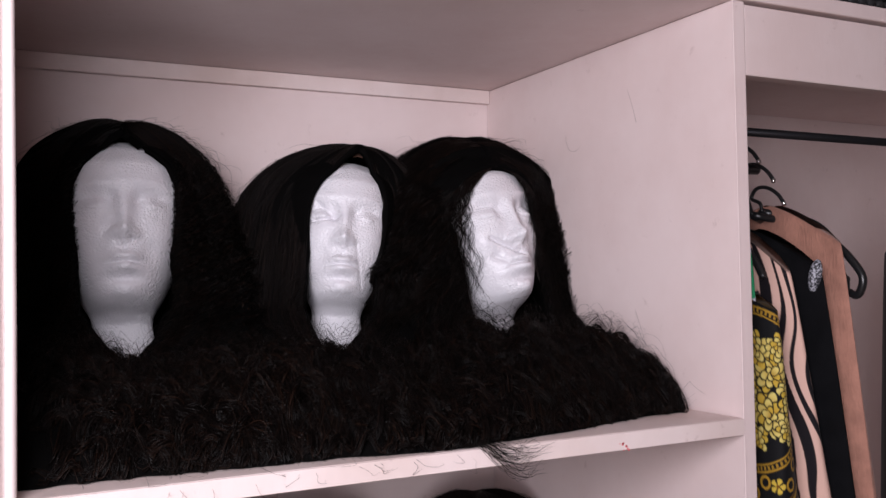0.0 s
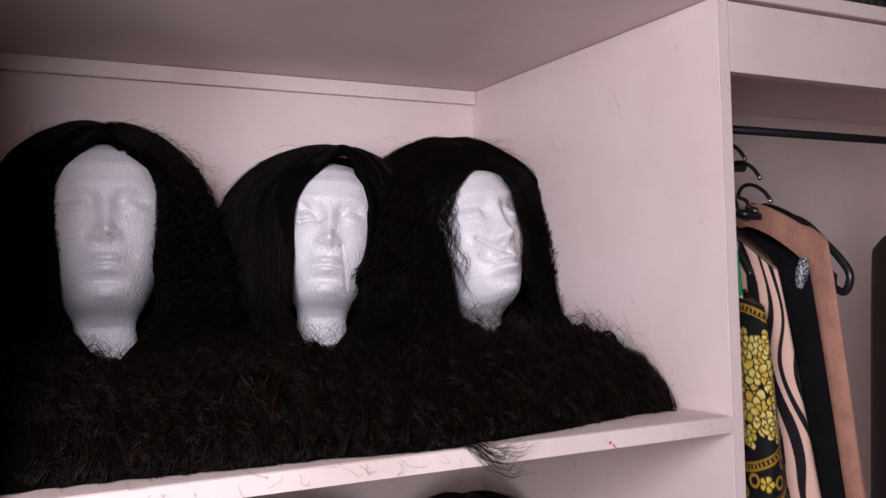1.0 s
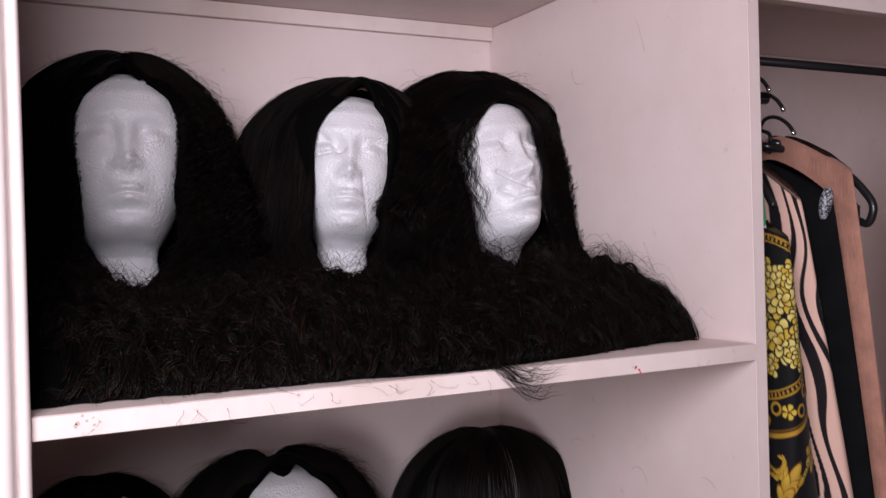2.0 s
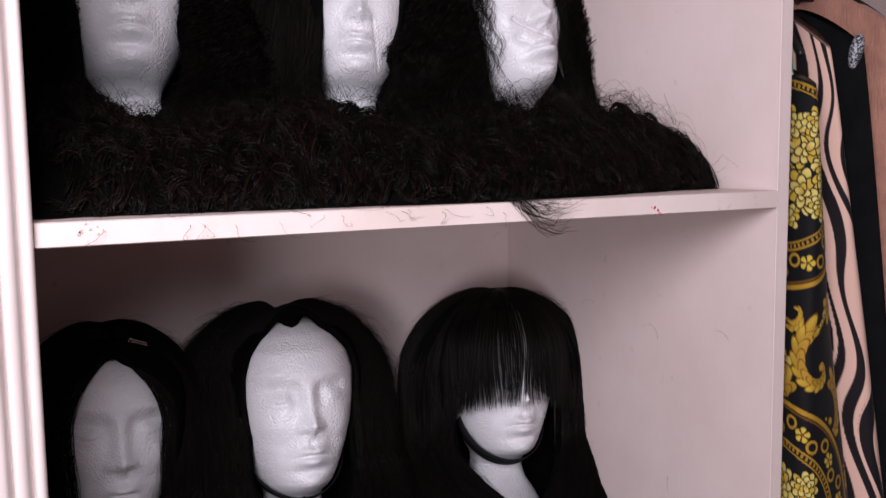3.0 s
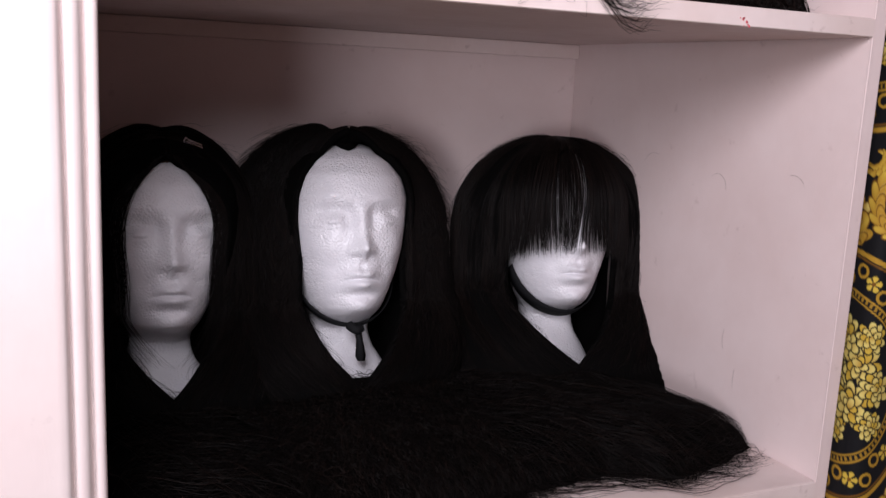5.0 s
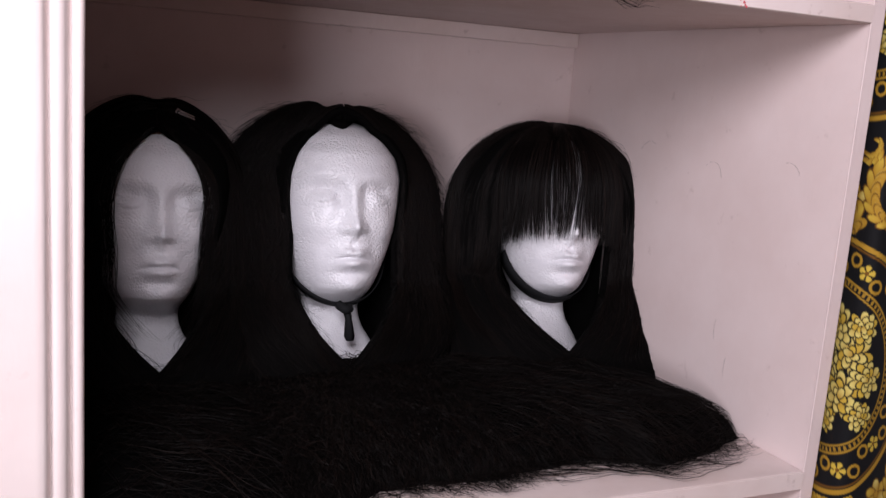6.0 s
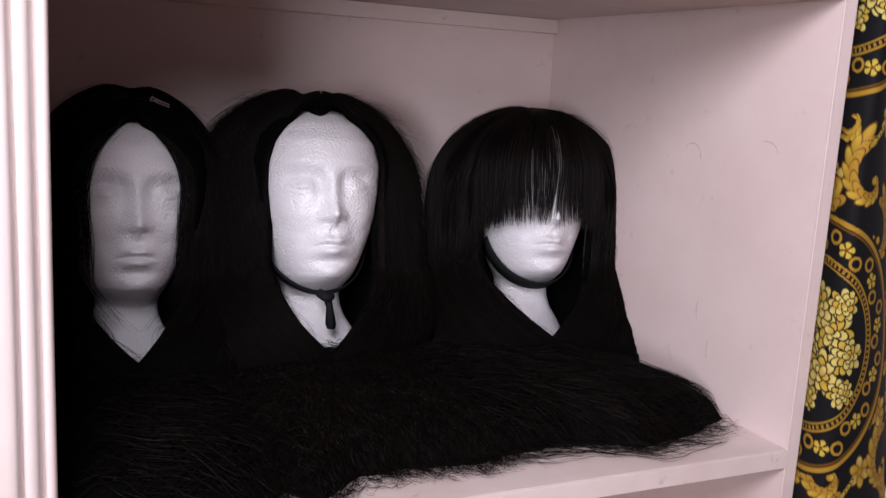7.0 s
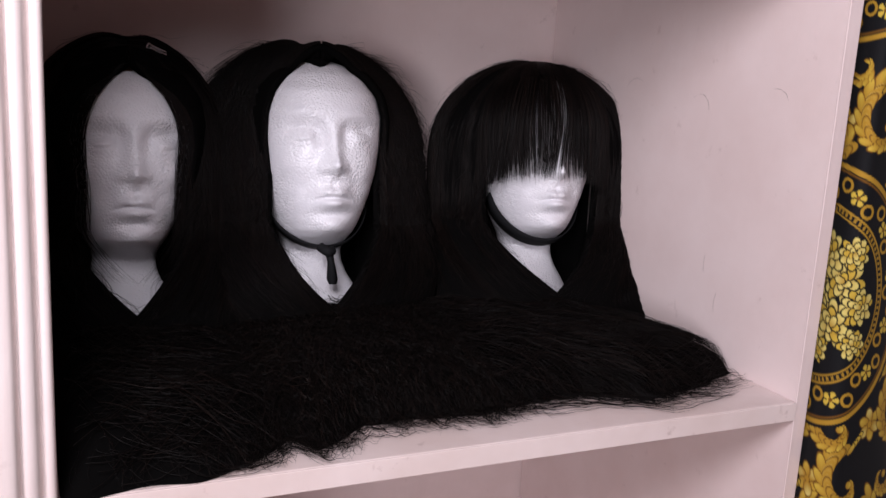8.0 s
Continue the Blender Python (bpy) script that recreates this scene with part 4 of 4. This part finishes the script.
def garment(name, label, cx, ends, thick, z_neck, z_sh, z_hem, mat, pattern=None, folds=7, fold=0.12, seed=1, cols=150, rows=150, lean=0.0, category="dress", skew=0.0, flare=0.0, square=1.0):
    """A garment on its hanger, seen edge-on: closed body round the hanger's arms. ends: y of the near end at shoulder and hem."""
    g = thing(name, label, category, "clothes on the rail")
    th = np.linspace(0, 2 * math.pi, cols, endpoint=False)
    th = th + 0.62 * np.sin(th)                 # denser at the near end
    th = th - math.pi                           # near end at the seam's far side
    v = np.linspace(0, 1, rows)[:, None]
    half = (RAIL_Y - ends[0]) + (ends[0] - ends[1]) * v ** 0.8
    tk = np.interp(v, np.linspace(0, 1, len(thick)), thick)
    r = np.random.default_rng(seed)
    wave = sum(np.sin(k * th[None] * folds / 3 + r.uniform(0, 6) + 1.5 * v * r.normal()) for k in (1, 2, 3)) / 3
    cs = np.sign(np.cos(th)) * np.abs(np.cos(th)) ** square
    y = RAIL_Y - half * cs[None] * (1 + 0.25 * fold * wave * v)
    x = cx + lean * v + tk * (1 + flare * v * (np.sin(th)[None] > 0)) * np.sin(th)[None] * (1 + fold * wave * np.minimum(1, v * 3))
    x = x + 0.006 * fold * wave * v * 4 - skew * sstep((0.06 - y) / 0.12) * np.minimum(1, v * 4)
    zt = z_neck - (z_neck - z_sh) * (np.abs(y - RAIL_Y) / (half[0] + 1e-6)) ** 1.4
    zt = np.maximum(zt, z_sh - 0.03)
    z = zt * (1 - v) + z_hem * v
    P = np.stack([x, y, z + 0 * x], -1)
    f = grid_faces(rows, cols, True).tolist()
    f.append(list(range(cols))[::-1])
    ob = mesh_ob("fabric", P, f, mat, g)
    if pattern:
        near = int(np.argmin(np.abs(th)))
        seg = np.linalg.norm(np.diff(np.stack([x, y], -1), axis=1, append=np.stack([x, y], -1)[:, :1]), axis=2)
        arc = np.cumsum(seg, 1) - seg
        arc = arc - arc[:, near:near + 1]
        col = pattern(arc, z + 0 * x)
        a = ob.data.color_attributes.new("print", "FLOAT_COLOR", "POINT")
        a.data.foreach_set("color", np.concatenate([col, np.ones((*col.shape[:2], 1))], -1).reshape(-1))
    return g


def lerp_to(col, mask, colour):
    m = np.clip(mask, 0, 1)[..., None]
    return col * (1 - m) + np.array(colour) * m


def rosette(u, v, cx, cy, r, petals, turn=0.0):
    a, d = np.arctan2(v - cy, u - cx), np.hypot(u - cx, v - cy)
    edge = r * (0.72 + 0.28 * np.abs(np.cos(petals * (a + turn) / 2)))
    return (edge - d) / 0.0012, d, np.cos(petals * (a + turn))


GOLD, YELLOW, PALE, DEEP, INK = (0.36, 0.20, 0.022), (0.52, 0.36, 0.05), (0.62, 0.52, 0.16), (0.14, 0.06, 0.008), (0.006, 0.006, 0.007)


def baroque(u, v):
    """Black silk print: flower medallions in gold rings, with leaf scrolls between them."""
    col = np.zeros((*u.shape, 3)) + np.array(INK)
    rr = np.random.default_rng(21)
    for cx, cz in ((-0.058, 1.088), (-0.045, 1.495), (-0.058, 0.665)):
        du, dv = u - cx, (v - cz) * 0.92
        d, a = np.hypot(du, dv), np.arctan2(dv, du)
        for rad, wd, c in ((0.128, 0.0024, GOLD), (0.1232, 0.0010, DEEP), (0.0895, 0.0010, GOLD), (0.0820, 0.0008, GOLD)):
            col = lerp_to(col, (wd - np.abs(d - rad)) / 0.0008 + 0.5, c)
        key = (np.abs(d - 0.0858) < 0.0020) & (np.sin(a * 95) > 0)
        col = lerp_to(col, key * 0.8, GOLD)
        for i in range(13):
            b = i * 2 * math.pi / 13 + 0.2
            px, pz = cx + 0.106 * math.cos(b), cz + 0.106 * math.sin(b) / 0.92
            s, q, ph = rosette(u, v, px, pz, 0.0095, 5, b)
            col = lerp_to(col, s, YELLOW)
            col = lerp_to(col, s * (ph < -0.55), INK)
            col = lerp_to(col, (0.0026 - q) / 0.0008, DEEP)
            for k in (-1, 1):
                bb = b + k * 0.155
                px2, pz2 = cx + (0.106 + k * 0.006) * math.cos(bb), cz + (0.106 + k * 0.006) * math.sin(bb) / 0.92
                ring = 0.0016 - np.abs(np.hypot(u - px2, v - pz2) - 0.0065)
                col = lerp_to(col, ring / 0.0007 + 0.4, GOLD)
        for fx, fz, fr in ((0.0, 0.0, 0.026), (0.034, 0.018, 0.022), (-0.030, 0.024, 0.024), (0.010, 0.044, 0.021), (-0.022, -0.032, 0.024), (0.026, -0.030, 0.023), (0.055, -0.008, 0.017),
                           (-0.056, -0.006, 0.018), (0.044, 0.048, 0.015), (-0.016, 0.062, 0.014), (0.004, -0.060, 0.016), (-0.048, -0.048, 0.014), (0.050, -0.048, 0.014), (-0.052, 0.048, 0.013)):
            rows = np.abs(v[:, 0] - cz - fz) < 1.5 * fr
            uu, vv, cc = u[rows] - cx - fx, v[rows] - cz - fz, col[rows]
            t0 = rr.uniform(0, 6)
            for far, count, la, lb in ((0.78, 9, 0.42, 0.27), (0.45, 7, 0.36, 0.24), (0.16, 4, 0.28, 0.18)):
                for i in range(count):
                    b = t0 + far * 3 + i * 2 * math.pi / count + rr.normal(0, 0.12)
                    x, y = uu - far * fr * math.cos(b), vv - far * fr * math.sin(b)
                    x, y = x * math.cos(b) + y * math.sin(b), -x * math.sin(b) + y * math.cos(b)
                    q = 1 - np.hypot(x / (la * fr), y / (lb * fr))
                    cc = lerp_to(cc, (q + 0.30) / 0.12, INK)
                    shade = np.clip(0.55 + 0.5 * x / (la * fr), 0, 1)[..., None]
                    tone = np.array(GOLD) * (1 - shade) + np.array(PALE if (i + count) % 3 else YELLOW) * shade
                    cc = cc * (1 - np.clip(q / 0.12, 0, 1)[..., None]) + tone * np.clip(q / 0.12, 0, 1)[..., None]
            col[rows] = cc
    free = np.ones(u.shape, bool)
    for cx, cz in ((-0.058, 1.088), (-0.045, 1.495), (-0.058, 0.665)):
        free &= np.hypot(u - cx, (v - cz) * 0.92) > 0.134
    def stroke(cx, cz, ang, la, lb, tone, edge):
        rows = np.abs(v[:, 0] - cz) < 1.6 * max(la, lb)
        if not rows.any():
            return
        x, y = u[rows] - cx, v[rows] - cz
        x, y = x * math.cos(ang) + y * math.sin(ang), -x * math.sin(ang) + y * math.cos(ang)
        q = (1 - np.hypot(x / la, y / lb)) * free[rows]
        q = np.where(free[rows], q, -1)
        cc = lerp_to(col[rows], (q + 0.22) / 0.15, edge)
        k = np.clip(0.5 + 0.6 * x / la - 0.35 * np.abs(y / lb), 0, 1)[..., None]
        a = np.clip(q / 0.14, 0, 1)[..., None]
        col[rows] = cc * (1 - a) + (np.array(tone) * k + np.array(GOLD) * (1 - k)) * a

    for n, cz in enumerate(np.arange(0.50, 1.60, 0.064)):
        for m, cx in enumerate((-0.165, -0.105, -0.048, 0.008, 0.065, 0.12)):
            cx = cx + 0.022 * (n % 2) + rr.normal(0, 0.003)
            flip = 1 if (n + m) % 2 else -1
            if (n + 2 * m) % 3 == 1:                    # a flower on a short stem
                for i in range(6):
                    b = i * math.pi / 3 + n
                    stroke(cx + 0.010 * math.cos(b), cz + 0.010 * math.sin(b), b, 0.0085, 0.0058, PALE if i % 2 else YELLOW, DEEP)
                stroke(cx, cz, 0.3, 0.004, 0.004, GOLD, DEEP)
                for i in range(4):
                    stroke(cx + flip * (0.016 + 0.004 * i), cz - 0.012 - 0.004 * i, -flip * 0.8, 0.0075, 0.0032, YELLOW, INK)
                continue
            size = 0.030
            for i in range(26):                         # a curling stem with leaf lobes on its outer side
                k = i / 25
                a = flip * (0.3 + 4.9 * k) + (1.6 if flip > 0 else 1.5)
                rad = size * (1.0 - 0.80 * k)
                px, pz = cx + rad * math.cos(a), cz + rad * math.sin(a) * 1.15 + size * 0.25 * (1 - k)
                wid = size * (0.30 * (1 - k) ** 0.8 + 0.07)
                if i % 2 == 0 and k < 0.8:
                    stroke(px + wid * 0.9 * math.cos(a), pz + wid * 0.9 * math.sin(a), a - flip * 0.9, wid * 1.15, wid * 0.50, YELLOW, DEEP)
                stroke(px, pz, a + flip * math.pi / 2, wid * 0.95, wid * 0.48, PALE if k < 0.5 else YELLOW, DEEP if i % 2 else GOLD)
            stroke(cx + 0.004, cz, 0.0, 0.0042, 0.0042, YELLOW, DEEP)
    return col


def zebra(u, v):
    """Broad tapering black stripes that run down a pale pink ground."""
    w = u + 0.012 * np.sin(v * 17 + 1) + 0.007 * np.sin(v * 39 + u * 30) + 0.035 * (v - 1.3)
    s = np.sin(w * 2 * math.pi / 0.023 + 1.3 * np.sin(v * 12 + 2 * np.sin(w * 70)))
    level = -0.05 + 0.62 * np.sin(v * 21 + 3.1 * np.floor(w / 0.023 + 0.25) * 2.4)
    col = np.zeros((*u.shape, 3)) + np.array((0.62, 0.40, 0.33))
    return lerp_to(col, (s - level) / 0.16, (0.010, 0.008, 0.010))


def bright(u, v):
    """White cloth with large painted shapes in green, red, blue and orange."""
    col = np.zeros((*u.shape, 3)) + np.array((0.62, 0.60, 0.68))
    u = u + 0.03
    for cx, cz, rx, rz, a, c in ((0.02, 1.635, 0.016, 0.035, 0.2, (0.03, 0.30, 0.13)), (0.0, 1.592, 0.020, 0.017, 0.3, (0.55, 0.03, 0.04)), (0.012, 1.57, 0.02, 0.011, 0.1, (0.66, 0.62, 0.68)),
                                 (0.02, 1.548, 0.022, 0.018, -0.3, (0.03, 0.26, 0.11)), (-0.012, 1.555, 0.013, 0.016, 0, (0.01, 0.01, 0.012)), (0.03, 1.52, 0.02, 0.012, 0.5, (0.6, 0.16, 0.08)),
                                 (0.032, 1.498, 0.018, 0.009, 0.3, (0.03, 0.03, 0.12)), (0.035, 1.44, 0.03, 0.012, 0.2, (0.20, 0.36, 0.62)), (0.04, 1.418, 0.024, 0.007, 0.3, (0.03, 0.05, 0.22)),
                                 (0.045, 1.38, 0.03, 0.014, 0.1, (0.28, 0.42, 0.66)), (-0.03, 1.66, 0.02, 0.02, 0, (0.55, 0.03, 0.04)), (-0.03, 1.48, 0.02, 0.03, 0.4, (0.03, 0.26, 0.11))):
        x, z = (u - cx) * math.cos(a) + (v - cz) * math.sin(a), -(u - cx) * math.sin(a) + (v - cz) * math.cos(a)
        q = np.hypot(x / rx, z / rz) + 0.06 * np.sin(2 * np.arctan2(z, x) + 60 * cx)
        col = lerp_to(col, (1 - q) / 0.06, c)
    return col


garment("dress", "black silk dress with gold baroque flower print, on a hanger", 0.076, (0.020, -0.068), (0.012, 0.030, 0.044, 0.050, 0.052), 1.63, 1.585, 0.45, M_PRINT, baroque,
        5, 0.10, 2, 360, 760, skew=0.036, flare=3.0, square=0.42)
garment("shirt", "white shirt with bright green, red and blue painted print", 0.072, (0.055, 0.035), (0.006, 0.012, 0.014, 0.014), 1.70, 1.665, 1.42, M_PRINT, bright, 5, 0.12, 3, 240, 360, category="shirt", skew=0.02)
garment("blouse", "pale pink blouse with black zebra stripes", 0.132, (0.050, -0.045), (0.014, 0.030, 0.042, 0.046), 1.69, 1.63, 0.85, M_PRINT, zebra, 6, 0.14, 4, 280, 480, 0.045, "blouse")
garment("jacket", "plain black jacket on a plastic hanger", 0.164, (0.030, -0.030), (0.012, 0.022, 0.026, 0.028), 1.690, 1.632, 0.8, M_BLACK, None, 5, 0.1, 5, 110, 90, 0.06, "jacket")
jk = scene.objects["jacket"]
bm = bmesh.new()
bmesh.ops.create_uvsphere(bm, u_segments=20, v_segments=12, radius=1.0, matrix=Matrix.Translation((0.160, 0.036, 1.626)) @ Matrix.Rotation(0.25, 4, "X") @ Matrix.Diagonal((0.008, 0.008, 0.021, 1)))
part("shoulder_trim", bm, M_TWEED, jk, "grey glitter shoulder trim", True)
garment("cardigan", "peach ribbed knit cardigan on a plastic hanger", 0.200, (0.030, -0.018), (0.011, 0.024, 0.030, 0.036), 1.722, 1.666, 0.75, M_PEACH, None, 26, 0.16, 6, 300, 120, 0.07, "cardigan")
garment("coat", "dark brown velvet coat at the back of the rail", 0.53, (0.06, 0.02), (0.02, 0.034, 0.045, 0.05), 1.70, 1.655, 0.7, M_BROWN, None, 6, 0.12, 7, 110, 90, 0.0, "coat")


# ---------------------------------------------------------------- on top of the wardrobe
def basket():
    b = thing("basket", "black woven wicker basket on top of the wardrobe", "basket")
    x0, x1, y0, y1, z0, z1 = 0.19, 0.345, 0.035, 0.24, TOP + 0.018, 2.13
    part("lining", box(x0 + 0.004, x1 - 0.004, y0 + 0.004, y1 - 0.004, z0, z1, 0.004), M_WICKER, b)
    vs, fs = [], []
    for i in range(13):
        zc = z0 + 0.006 + i * 0.0125
        n = 150
        k = np.linspace(0, 1, n, endpoint=False)
        per = np.array([(x0, y0), (x1, y0), (x1, y1), (x0, y1), (x0, y0)])
        px, py = np.interp(k * 4, range(5), per[:, 0]), np.interp(k * 4, range(5), per[:, 1])
        out = 0.0028 * np.sin(k * 2 * math.pi * 36 + i * math.pi)
        cx, cy = px - (x0 + x1) / 2, py - (y0 + y1) / 2
        q = np.hypot(cx, cy)
        px, py = px + out * cx / q, py + out * cy / q
        path = np.stack([px, py, np.full(n, zc)], -1)[None]
        v, f = strand_mesh(np.concatenate([path, path[:, :1]], 1), 0.006, 6, 1.0)
        fs.append(f + len(vs) * len(v))
        vs.append(v)
    mesh_ob("weave", np.concatenate(vs), np.concatenate(fs), M_WICKER, b, "woven strands")


basket()
bx = thing("storage_box", "plain white box on top of the wardrobe", "box")
part("carton", box(0.352, 0.62, 0.05, 0.3, TOP + 0.018, 2.12, 0.003), M_BOX, bx)
part("lid", box(0.349, 0.623, 0.047, 0.303, 2.10, 2.145, 0.003), M_BOX, bx)


# ---------------------------------------------------------------- unseen window behind the camera, added round the fill lamp
def window():
    w = thing("added_window", "unseen plain white window added round the fill lamp, opposite the wardrobe", "window", kind="structure")
    x0, x1, z0, z1 = -3.25, -2.15, 0.72, 1.98
    for a, b, c, d in ((x0, x1, z0, z0 + 0.05), (x0, x1, z1 - 0.05, z1), (x0, x0 + 0.05, z0 + 0.05, z1 - 0.05), (x1 - 0.05, x1, z0 + 0.05, z1 - 0.05)):
        part("added_window_frame", box(a, b, -3.09, -3.03, c, d, 0.003), M_TRIM, w)


window()


# a few single hairs caught on the divider and the back panel
r = np.random.default_rng(77)
q = np.linspace(0, 1, 22)[None]
n = 12
y0, z0 = r.uniform(0.06, 0.40, (n, 1)), r.choice([1.52, 1.60, 1.85, 1.02, 1.10, 1.30], (n, 1)) + r.normal(0, 0.02, (n, 1))
turn = r.uniform(0, 6.28, (n, 1)) + r.normal(0, 2.2, (n, 1)) * q
step = r.uniform(0.02, 0.06, (n, 1)) / 22
loose = strands("stray_hair", np.stack([np.full((n, 22), -0.0006), y0 + np.cumsum(np.cos(turn), 1) * step, z0 + np.cumsum(np.sin(turn), 1) * step], -1), np.full(n, 0.00012), M_CURL, None)
tagged(loose, "single black hairs caught on the painted divider", "stray hair", kind="stuff")
